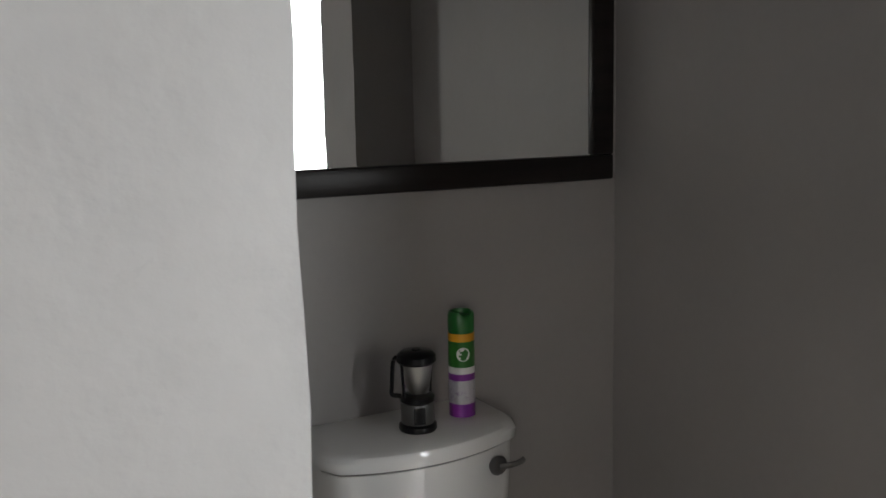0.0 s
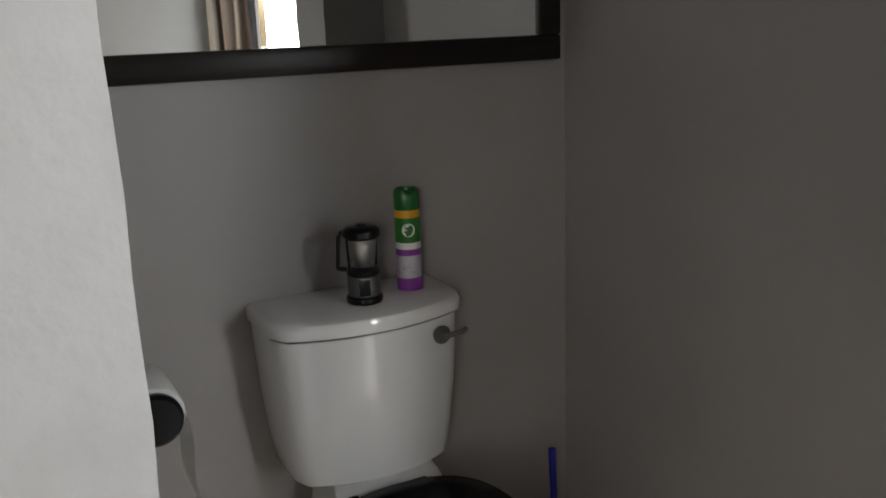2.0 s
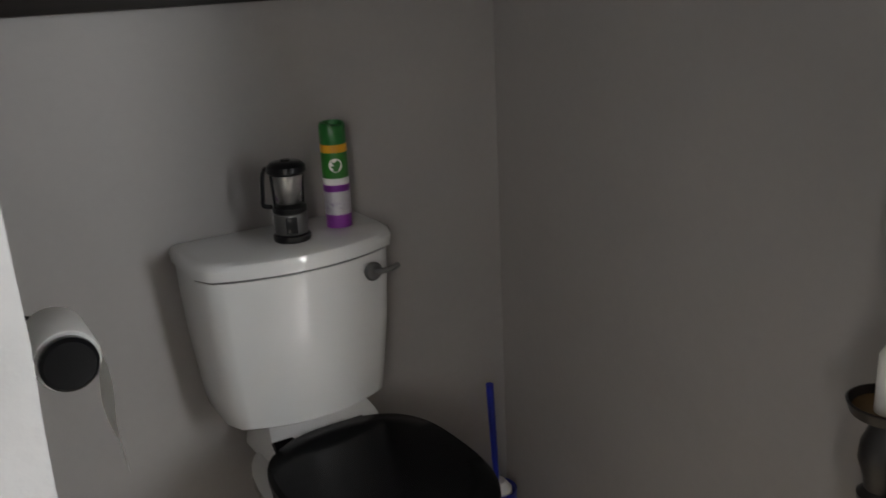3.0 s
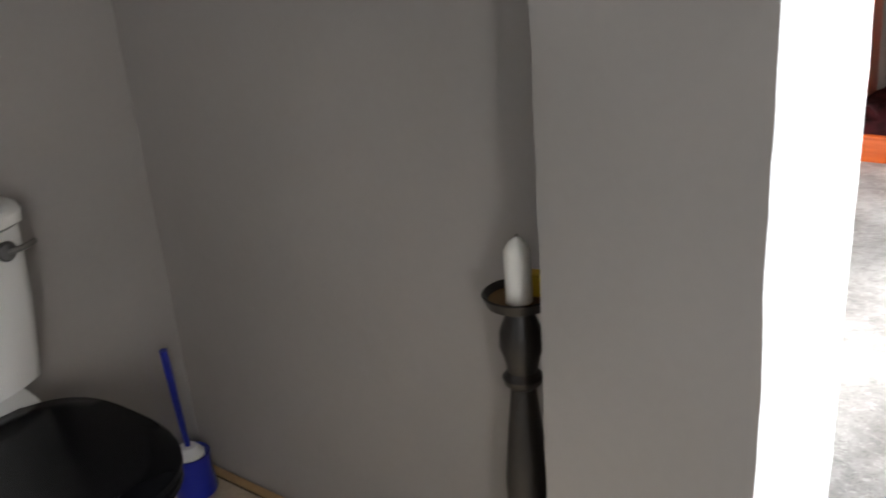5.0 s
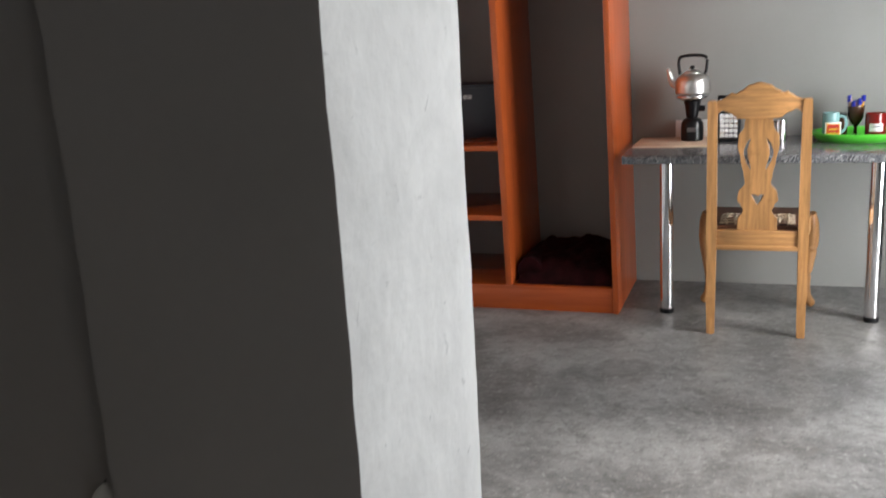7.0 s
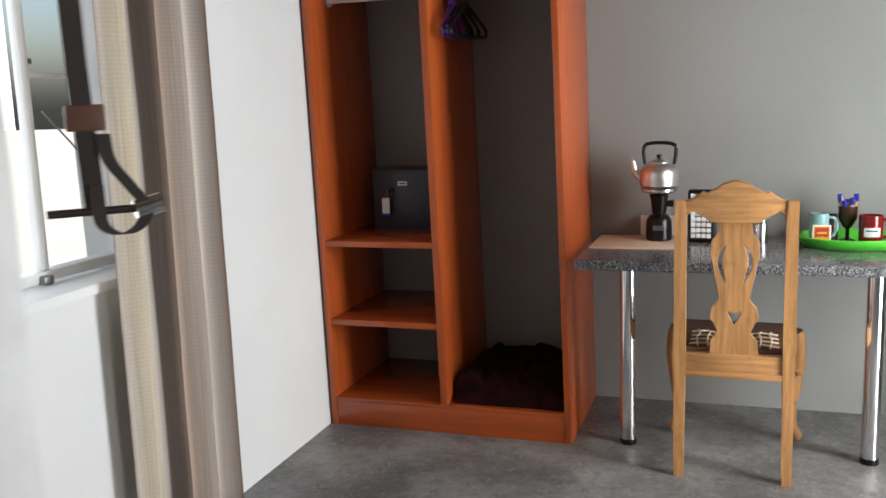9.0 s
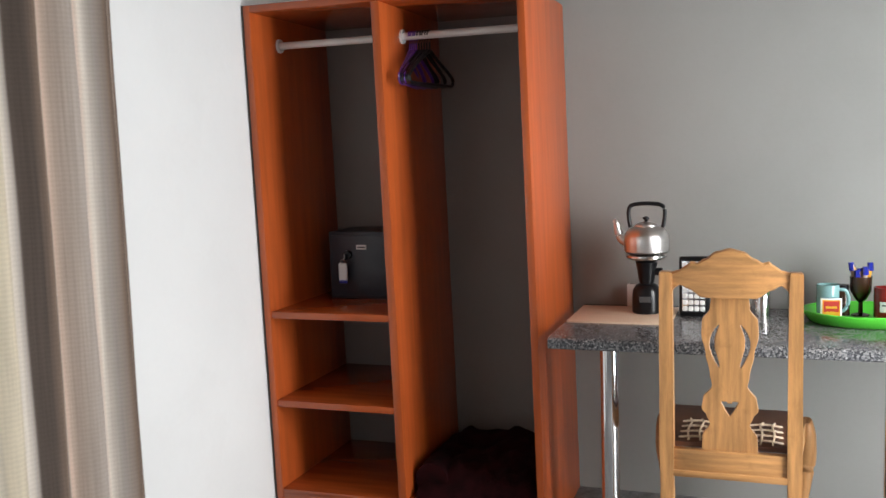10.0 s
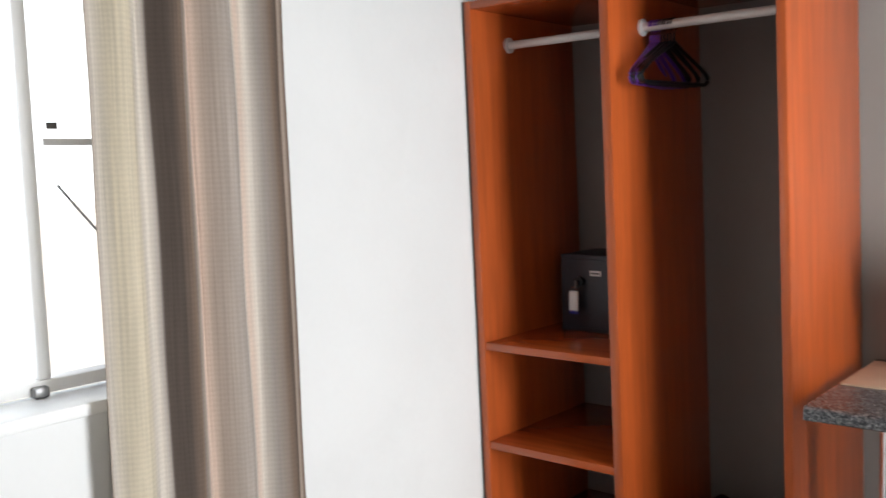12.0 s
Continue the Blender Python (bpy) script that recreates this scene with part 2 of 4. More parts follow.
def striped_cloth():
    """Woven curtain: vertical bands along U, a fine horizontal rib along V."""
    m = bpy.data.materials.new("striped_curtain_cloth")
    m.use_nodes = True
    nt = m.node_tree
    n, li = nt.nodes, nt.links.new
    b = n["Principled BSDF"]
    b.inputs["Roughness"].default_value = 0.9
    b.inputs["Specular IOR Level"].default_value = 0.15
    uv, sep = n.new("ShaderNodeUVMap"), n.new("ShaderNodeSeparateXYZ")
    li(uv.outputs[0], sep.inputs[0])
    wob = n.new("ShaderNodeTexNoise")
    mp = n.new("ShaderNodeMapping")
    mp.inputs["Scale"].default_value = (130, 2.5, 1)
    li(uv.outputs[0], mp.inputs[0])
    li(mp.outputs[0], wob.inputs["Vector"])
    wob.inputs["Scale"].default_value, wob.inputs["Detail"].default_value = 1.0, 4
    ad = n.new("ShaderNodeMath")
    ad.operation = 'MULTIPLY_ADD'
    ad.inputs[1].default_value = 0.012
    li(wob.outputs["Fac"], ad.inputs[0])
    li(sep.outputs[0], ad.inputs[2])
    r = n.new("ShaderNodeValToRGB")
    e = r.color_ramp.elements
    cream, yell, grey, dark, beige, tan, brown = (.62, .56, .49), (.58, .51, .39), (.37, .325, .29), (.095, .074, .062), (.58, .45, .37), (.40, .32, .265), (.17, .12, .09)
    bands = ((0.0, tan), (0.03, cream), (0.07, yell), (0.13, yell), (0.16, cream), (0.22, cream), (0.27, grey), (0.285, dark), (0.34, dark), (0.37, brown), (0.40, grey), (0.43, beige), (0.51, beige),
             (0.55, tan), (0.63, grey), (0.66, cream), (0.71, beige), (0.77, cream), (0.82, grey), (0.86, brown), (0.90, dark), (0.94, brown), (0.97, tan), (1.0, brown))
    e[0].color = (*bands[0][1], 1)
    e[1].color = (*bands[-1][1], 1)
    for p, c in bands[1:-1]:
        k = e.new(p)
        k.color = (*c, 1)
    li(ad.outputs[0], r.inputs[0])
    w = n.new("ShaderNodeTexWave")
    w.bands_direction = 'Y'
    w.inputs["Scale"].default_value, w.inputs["Distortion"].default_value = 26, 3.0
    w.inputs["Detail Scale"].default_value = 3.0
    li(uv.outputs[0], w.inputs["Vector"])
    mx = n.new("ShaderNodeMix")
    mx.data_type, mx.blend_type = 'RGBA', 'MULTIPLY'
    mx.inputs["Factor"].default_value = 1.0
    mr = n.new("ShaderNodeMapRange")
    mr.inputs["To Min"].default_value, mr.inputs["To Max"].default_value = 0.68, 1.40
    av = n.new("ShaderNodeMath")
    av.operation = 'MULTIPLY_ADD'
    av.inputs[1].default_value = 0.10
    li(w.outputs["Fac"], av.inputs[0])
    hw = n.new("ShaderNodeMath")
    hw.operation = 'MULTIPLY'
    hw.inputs[1].default_value = 0.84
    li(wob.outputs["Fac"], hw.inputs[0])
    li(hw.outputs[0], av.inputs[2])
    li(av.outputs[0], mr.inputs["Value"])
    li(r.outputs[0], mx.inputs["A"])
    li(mr.outputs[0], mx.inputs["B"])
    li(mx.outputs["Result"], b.inputs["Base Color"])
    bp = n.new("ShaderNodeBump")
    bp.inputs["Strength"].default_value, bp.inputs["Distance"].default_value = 0.4, 0.003
    li(av.outputs[0], bp.inputs["Height"])
    li(bp.outputs[0], b.inputs["Normal"])
    tr = n.new("ShaderNodeBsdfTranslucent")
    li(mx.outputs["Result"], tr.inputs["Color"])
    ms = n.new("ShaderNodeMixShader")
    ms.inputs[0].default_value = 0.22
    li(b.outputs[0], ms.inputs[1])
    li(tr.outputs[0], ms.inputs[2])
    li(ms.outputs[0], n["Material Output"].inputs["Surface"])
    return m


M["curtain"] = striped_cloth()


# ---- mesh tools ----
def part(name, bm, material, parent=None, label="", smooth=True):
    me = bpy.data.meshes.new(name)
    bmesh.ops.recalc_face_normals(bm, faces=bm.faces)
    bm.to_mesh(me)
    bm.free()
    me.materials.append(M[material])
    if smooth:
        for p in me.polygons:
            p.use_smooth = True
        me.set_sharp_from_angle(angle=radians(38))
    ob = new(name, me)
    ob.parent = parent
    return tagged(ob, label)


def thing(name, x, y, z, label, category, rz=0, group=""):
    ob = new(name)
    ob.empty_display_size = 0.05
    ob.matrix_world = pose(x, y, z, 0, 0, rz)
    return tagged(ob, label, category, group)


def box(x0, x1, y0, y1, z0, z1, bev=0.0, bm=None, seg=2):
    own = bmesh.new()
    bmesh.ops.create_cube(own, size=1.0)
    for v in own.verts:
        v.co = Vector(((x0 + x1) / 2 + v.co.x * (x1 - x0), (y0 + y1) / 2 + v.co.y * (y1 - y0), (z0 + z1) / 2 + v.co.z * (z1 - z0)))
    if bev:
        bmesh.ops.bevel(own, geom=own.edges[:], offset=bev, segments=seg, affect='EDGES', profile=0.5)
    return join(bm, own)


def join(bm, own):
    if bm is None:
        return own
    me = bpy.data.meshes.new("join")
    own.to_mesh(me)
    own.free()
    bm.from_mesh(me)
    bpy.data.meshes.remove(me)
    return bm


def lathe(profile, cx=0, cy=0, seg=32, bm=None, sx=1.0, sy=1.0):
    own = bmesh.new()
    rings = []
    for r, z in profile:
        if r < 1e-6:
            rings.append([own.verts.new((cx, cy, z))])
        else:
            rings.append([own.verts.new((cx + sx * r * math.cos(2 * math.pi * i / seg), cy + sy * r * math.sin(2 * math.pi * i / seg), z)) for i in range(seg)])
    for a, b in zip(rings, rings[1:]):
        for i in range(seg):
            j = (i + 1) % seg
            if len(a) == 1 and len(b) == 1:
                continue
            if len(a) == 1:
                own.faces.new((a[0], b[i], b[j]))
            elif len(b) == 1:
                own.faces.new((a[i], b[0], a[j]))
            else:
                own.faces.new((a[i], b[i], b[j], a[j]))
    return join(bm, own)


def tube(points, r, seg=10, bm=None, closed=False):
    own = bmesh.new()
    pts = [Vector(p) for p in points]
    rings = []
    up = Vector((0.13, 0.21, 0.97)).normalized()
    for i, p in enumerate(pts):
        a = pts[(i - 1) % len(pts)] if closed or i else p
        b = pts[(i + 1) % len(pts)] if closed or i < len(pts) - 1 else p
        d = (b - a).normalized()
        s = d.cross(up if abs(d.dot(up)) < 0.95 else Vector((1, 0, 0))).normalized()
        t = s.cross(d).normalized()
        rr = r[i] if isinstance(r, (list, tuple)) else r
        rings.append([own.verts.new(p + rr * (math.cos(2 * math.pi * k / seg) * s + math.sin(2 * math.pi * k / seg) * t)) for k in range(seg)])
    pairs = list(zip(rings, rings[1:])) + ([(rings[-1], rings[0])] if closed else [])
    for a, b in pairs:
        for k in range(seg):
            own.faces.new((a[k], a[(k + 1) % seg], b[(k + 1) % seg], b[k]))
    if not closed:
        own.faces.new(rings[0])
        own.faces.new(rings[-1])
    return join(bm, own)


def rod(p, q, r, seg=16, bm=None):
    return tube([p, q], r, seg, bm)


def smooth_path(pts, n=6):
    """Catmull-Rom through a few points."""
    p = [Vector(a) for a in pts]
    p = [2 * p[0] - p[1]] + p + [2 * p[-1] - p[-2]]
    out = []
    for i in range(1, len(p) - 2):
        for k in range(n):
            t = k / n
            out.append(0.5 * ((2 * p[i]) + (p[i + 1] - p[i - 1]) * t + (2 * p[i - 1] - 5 * p[i] + 4 * p[i + 1] - p[i + 2]) * t * t + (3 * p[i] - p[i - 1] - 3 * p[i + 1] + p[i + 2]) * t ** 3))
    out.append(p[-2])
    return out


def loft(sections, bm=None, cap=True):
    """Skin closed outlines of equal length."""
    own = bmesh.new()
    rings = [[own.verts.new(v) for v in s] for s in sections]
    n = len(rings[0])
    for a, b in zip(rings, rings[1:]):
        for k in range(n):
            own.faces.new((a[k], a[(k + 1) % n], b[(k + 1) % n], b[k]))
    if cap:
        own.faces.new(rings[0])
        own.faces.new(rings[-1])
    return join(bm, own)


def rough_box(x0, x1, y0, y1, z0, z1, step=0.03, amp=0.0016, rnd=0.010):
    """Hand-plastered masonry: a box whose arrises wander and are worn round."""
    bm = box(x0, x1, y0, y1, z0, z1)
    for axis, (lo, hi) in enumerate(((x0, x1), (y0, y1), (z0, z1))):
        n = max(2, int((hi - lo) / step))
        for k in range(1, n):
            c, no = [0, 0, 0], [0, 0, 0]
            c[axis], no[axis] = lo + (hi - lo) * k / n, 1
            bmesh.ops.bisect_plane(bm, geom=bm.verts[:] + bm.edges[:] + bm.faces[:], plane_co=c, plane_no=no)
    bm.normal_update()
    mid = Vector(((x0 + x1) / 2, (y0 + y1) / 2, 0))
    for v in bm.verts:
        ex = abs(v.co.x - x0) < 1e-5 or abs(v.co.x - x1) < 1e-5
        ey = abs(v.co.y - y0) < 1e-5 or abs(v.co.y - y1) < 1e-5
        q = noise.noise_vector(v.co * 17) * amp + noise.noise_vector(v.co * 5) * amp * 1.4
        q.z = 0
        if ex and ey:
            pull = rnd * (0.35 + 0.65 * abs(noise.noise(v.co * 7)))
            v.co += Vector((-math.copysign(pull, v.co.x - mid.x), -math.copysign(pull, v.co.y - mid.y), 0)) * 0.5
        v.co += q
    return bm


def setting(name, bm, material, label, smooth=False):
    return tagged(part(name, bm, material, None, label, smooth), kind="structure")


# ---- the structure ----
WX = 3.782      # east wall of the room
NY = -0.110     # north wall of the room
SY = -3.3      # south wall
WEST = -2.6
TOP = 2.5
PX, PY0, PY1, PX1 = -0.200, -1.146, -1.440, 0.160   # the masonry pier between niche and room

setting("floor", box(WEST, WX + 0.2, SY - 0.2, 0.2, -0.15, 0.0), "floor", "worn grey polished cement screed floor")
# unseen ceiling, kept dark so it bounces little light
setting("ceiling", box(WEST, WX + 0.2, SY - 0.2, 0.2, TOP, TOP + 0.12), "ceiling", "unseen ceiling, dark brown to keep bounced light low")
setting("ground", box(-60, 60, -60, 60, -0.4, -0.16), "sand", "pale bare sandy ground outside")
setting("backdrop", box(-40, 60, 55, 55.2, -0.2, 60), "haze", "bright white hazy sky in the distance")
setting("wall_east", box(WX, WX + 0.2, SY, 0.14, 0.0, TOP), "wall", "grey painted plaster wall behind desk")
setting("wall_niche_north", box(-1.12, 0.0, 0.0, 0.14, 0.0, TOP), "niche", "grey painted plaster wall behind toilet")
setting("wall_niche_east", box(0.0, PX1, PY0, 0.14, 0.0, TOP), "niche", "grey painted plaster wall of the toilet niche")
setting("wall_pier", rough_box(PX - 0.001, PX1 + 0.002, PY1 - 0.003, PY0 + 0.0015, 0.0, TOP), "niche", "thick wall end, grey sides and pale worn plaster end", True)
pier = bpy.data.objects["wall_pier"].data
pier.materials.append(M["plaster"])
for p in pier.polygons:
    p.material_index = 1 if p.normal.y < -0.75 or p.normal.x > 0.75 else 0
setting("wall_niche_west", rough_box(-1.72, -1.114, -1.103, 0.14, 0.0, TOP, step=0.05), "partition", "pale plastered partition with rough worn edge", True)
setting("wall_north_west", box(WEST, -1.72, -0.3, -0.1, 0.0, TOP), "wall", "grey painted plaster wall")
setting("wall_west", box(WEST - 0.2, WEST, SY - 0.2, 0.14, 0.0, TOP), "wall", "grey painted plaster wall")
# north wall with the window opening
WIN = (0.30, 2.12, 0.87, 2.08)
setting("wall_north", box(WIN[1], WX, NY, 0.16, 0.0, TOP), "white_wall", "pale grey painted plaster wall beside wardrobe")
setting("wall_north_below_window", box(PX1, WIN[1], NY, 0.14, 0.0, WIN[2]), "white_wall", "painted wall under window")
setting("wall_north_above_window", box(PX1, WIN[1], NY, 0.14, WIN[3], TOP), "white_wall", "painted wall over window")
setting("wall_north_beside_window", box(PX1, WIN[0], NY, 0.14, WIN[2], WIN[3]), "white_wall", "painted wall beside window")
# south wall with the wide glazed door
DX = (2.02, 2.90, 2.15)
W2 = (-2.56, -2.14, 0.9, 2.1)
W3 = (0.15, 0.65, 0.7, 2.1)
setting("wall_south_west", box(WEST, W2[0], SY - 0.2, SY, 0.0, TOP), "wall", "grey painted plaster wall")
setting("wall_south_between", box(W2[1], 0.12, SY - 0.2, SY, 0.0, TOP), "white_wall", "pale painted plaster wall behind curtain")
setting("wall_south_below_window", box(W2[0], W2[1], SY - 0.2, SY, 0.0, W2[2]), "wall", "grey painted wall under window")
setting("wall_south_above_window", box(W2[0], W2[1], SY - 0.2, SY, W2[3], TOP), "wall", "grey painted wall over window")
bm = box(W2[0], W2[0] + 0.035, SY - 0.1, SY - 0.05, W2[2], W2[3], 0.003)
box(W2[1] - 0.035, W2[1], SY - 0.1, SY - 0.05, W2[2], W2[3], 0.003, bm)
box(W2[0] + 0.035, W2[1] - 0.035, SY - 0.1, SY - 0.05, W2[2], W2[2] + 0.035, 0.003, bm)
box(W2[0] + 0.035, W2[1] - 0.035, SY - 0.1, SY - 0.05, W2[3] - 0.035, W2[3], 0.003, bm)
setting("window_2", bm, "upvc", "white steel window frame")
setting("wall_south_middle", box(W3[1], DX[0], SY - 0.2, SY, 0.0, TOP), "white_wall", "pale painted plaster wall beside glazed door")
setting("wall_south_side_light_edge", box(0.12, W3[0], SY - 0.2, SY, 0.0, TOP), "white_wall", "pale painted plaster wall beside narrow window")
setting("wall_south_below_side_light", box(W3[0], W3[1], SY - 0.2, SY, 0.0, W3[2]), "white_wall", "pale painted wall under narrow window")
setting("wall_south_above_side_light", box(W3[0], W3[1], SY - 0.2, SY, W3[3], TOP), "white_wall", "pale painted wall over narrow window")
setting("trim", box(0.075, 0.125, SY, SY + 0.03, 0.0, 2.3, 0.004), "frame", "dark timber post on the wall")
setting("wall_south_east", box(DX[1], WX + 0.2, SY - 0.2, SY, 0.0, TOP), "wall", "grey painted plaster wall")
setting("wall_south_above_door", box(DX[0], DX[1], SY - 0.2, SY, DX[2], TOP), "wall", "grey painted plaster wall")
bm = box(DX[0], DX[0] + 0.06, SY - 0.12, SY - 0.04, 0.0, DX[2], 0.004)
box(DX[1] - 0.06, DX[1], SY - 0.12, SY - 0.04, 0.0, DX[2], 0.004, bm)
box(DX[0] + 0.06, DX[1] - 0.06, SY - 0.12, SY - 0.04, DX[2] - 0.06, DX[2], 0.004, bm)
setting("door_frame", bm, "frame", "dark wooden frame of the glazed door")


def north_window():
    w = tagged(new("window_1"), "white steel casement window with open sash", "window", kind="structure")
    x0, x1, z0, z1 = WIN
    y0, y1 = 0.02, 0.07
    bm = box(x0, x0 + 0.035, y0, y1, z0 + 0.03, z1, 0.003)
    box(x1 - 0.035, x1, y0, y1, z0 + 0.03, z1, 0.003, bm)
    box(x0 + 0.035, x1 - 0.035, y0, y1, z1 - 0.035, z1, 0.003, bm)
    box(x0 + 0.035, x1 - 0.035, y0, y1, z0 + 0.03, z0 + 0.06, 0.003, bm)
    part("window_frame", bm, "upvc", w)
    for x in (0.80, 1.27):
        part("mullion", box(x, x + 0.032, y0, y1, z0 + 0.06, z1 - 0.035, 0.003), "upvc", w)
    bm = box(x0 - 0.02, x1, NY - 0.012, 0.02, z0 - 0.005, z0 + 0.025, 0.006)
    part("window_sill", bm, "upvc", w, "white painted sill with soft edge")
    for a, b in ((0.335, 0.80), (0.832, 1.27)):
        g = part("pane", box(a, b, 0.043, 0.047, z0 + 0.06, z1 - 0.035), "glass", w)
        g.visible_shadow = False
    # the casement that stands open beyond the mullion
    s = part("sash", box(1.765, 1.795, 0.03, 0.055, z0 + 0.06, z1 - 0.035, 0.003), "upvc", w, "white casement stile")
    part("stay_arm", rod((1.85, 0.05, 1.36), (1.915, 0.0, 1.25), 0.003), "dull", s, "thin bent metal stay")
    part("burglar_bar", box(1.85, 2.08, 0.10, 0.105, 1.452, 1.468), "upvc", w)
    part("burglar_bar", box(1.86, 1.885, 0.10, 0.105, 1.49, 1.505), "dull", w)
    part("latch", box(1.74, 1.775, 0.0, 0.03, z0 + 0.026, z0 + 0.05, 0.004), "dull", w, "small grey metal latch on the sill")


north_window()


# ---- the toilet niche ----
def wall_mirror():
    t = thing("wall_mirror", -0.553, 0.0, 1.260, "wide wall mirror in a black wooden frame", "mirror")
    W, H, f, d = 1.03, 0.46, 0.052, 0.028
    h = W / 2
    t.matrix_world = pose(-0.559, -0.0120, 1.260, 0, 0, -1.3)
    for x0, x1, z0, z1 in ((-h, h, 0, f), (-h, h, H - f, H), (-h, -h + f, f, H - f), (h - f, h, f, H - f)):
        bm = box(x0, x1, -d, -0.001, z0, z1, 0.005)
        part("frame_rail" if x1 - x0 > 0.5 else "frame_stile", bm, "frame", t)
    part("mirror_glass", box(-h + f - 0.004, h - f + 0.004, -0.016, -0.010, f - 0.004, H - f + 0.004), "mirror", t, "silvered glass")


wall_mirror()


def bowed(x0, x1, yb, yf, z, bow, n=20, corner=0.03):
    """Plan outline: straight back, bowed front."""
    out = [(x1, yb, z), (x0, yb, z)]
    for k in range(n + 1):
        u = k / n
        s = 2 * u - 1
        edge = 1 - min(1.0, (1 - abs(s)) / 0.12)
        out.append((x0 + (x1 - x0) * u, yf - bow * (1 - s * s) + corner * edge * edge, z))
    return out


def toilet():
    t = thing("toilet", -0.560, 0.0, -0.0, "white ceramic close-coupled toilet with black seat lid closed", "toilet")
    secs = []
    for z, w, yf, bow in ((0.484, 0.158, -0.140, 0.045), (0.494, 0.164, -0.152, 0.05), (0.55, 0.172, -0.155, 0.05), (0.65, 0.184, -0.16, 0.05), (0.74, 0.190, -0.162, 0.05), (0.790, 0.192, -0.162, 0.05)):
        secs.append(bowed(-w, w, -0.006, yf, z, bow))
    part("cistern", loft(secs), "ceramic", t, "white tapering ceramic cistern")
    secs = []
    for z, g in ((0.792, -0.004), (0.797, 0.005), (0.816, 0.007), (0.824, 0.003), (0.829, -0.008)):
        secs.append(bowed(-0.193 - g, 0.193 + g, -0.004, -0.163 - g, z, 0.052))
    part("cistern_lid", loft(secs), "ceramic", t, "white bowed cistern lid")
    part("shadow_gap", loft([bowed(-0.190, 0.190, -0.008, -0.158, z, 0.05) for z in (0.789, 0.793)]), "dull", t)
    lv = part("flush_lever", lathe([(0.0, 0.0), (0.017, 0.0), (0.019, 0.006), (0.015, 0.012), (0, 0.013)], seg=20), "dull", t, "tarnished metal flush lever")
    lv.matrix_basis = pose(0.127, -0.196, 0.759, 90, 0, 0)
    arm = bmesh.new()
    tube(smooth_path([(0, 0, 0.012), (0.012, 0.002, 0.020), (0.032, 0.005, 0.024), (0.046, 0.008, 0.021)]), 0.0055, 8, arm)
    part("lever_arm", arm, "dull", lv)
    # pan: neck under the cistern, then the bowl
    secs = []
    for z, w, y0, y1 in ((0.0, 0.10, -0.10, -0.46), (0.05, 0.095, -0.10, -0.45), (0.16, 0.10, -0.09, -0.46), (0.28, 0.14, -0.07, -0.55), (0.37, 0.172, -0.05, -0.60), (0.40, 0.175, -0.05, -0.61), (0.405, 0.16, -0.06, -0.59)):
        out = []
        for k in range(32):
            a = 2 * math.pi * k / 32
            c, s = math.cos(a), math.sin(a)
            out.append((0.02 + w * math.copysign(abs(c) ** 0.75, c), (y0 + y1) / 2 + (y0 - y1) / 2 * math.copysign(abs(s) ** (0.6 if s > 0 else 0.95), s), z))
        secs.append(out)
    part("pan", loft(secs), "ceramic", t, "white ceramic pan")
    secs = []
    for z, w, yf in ((0.395, 0.125, -0.20), (0.42, 0.120, -0.19), (0.45, 0.113, -0.16), (0.467, 0.105, -0.13), (0.486, 0.103, -0.125)):
        secs.append(bowed(0.02 - w, 0.02 + w, -0.03, yf, z, 0.004, corner=0.01))
    part("cistern_shelf", loft(secs), "ceramic", t)

    def oval(w, back, front, z):
        out = []
        for k in range(48):
            a = 2 * math.pi * k / 48
            c, s = math.cos(a), math.sin(a)
            out.append((0.022 + (w - 0.006) * math.copysign(abs(c) ** 0.8, c), (back + front) / 2 + (back - front) / 2 * math.copysign(abs(s) ** (0.62 if s > 0 else 0.9), s), z))
        return out
    part("seat_ring", loft([oval(0.178, -0.175, -0.615, 0.408), oval(0.183, -0.172, -0.62, 0.414), oval(0.183, -0.172, -0.62, 0.424), oval(0.176, -0.178, -0.613, 0.430)]), "seat", t, "black plastic seat")
    lid = loft([oval(0.180, -0.172, -0.617, 0.432), oval(0.186, -0.166, -0.624, 0.438), oval(0.186, -0.166, -0.624, 0.449), oval(0.178, -0.175, -0.614, 0.457), oval(0.14, -0.22, -0.57, 0.461), oval(0.05, -0.34, -0.45, 0.463)])
    part("seat_lid", lid, "seat", t, "glossy black closed lid")
    for x in (-0.075, 0.075):
        part("hinge", rod((x - 0.02, -0.168, 0.44), (x + 0.02, -0.168, 0.44), 0.011), "seat", t)


toilet()


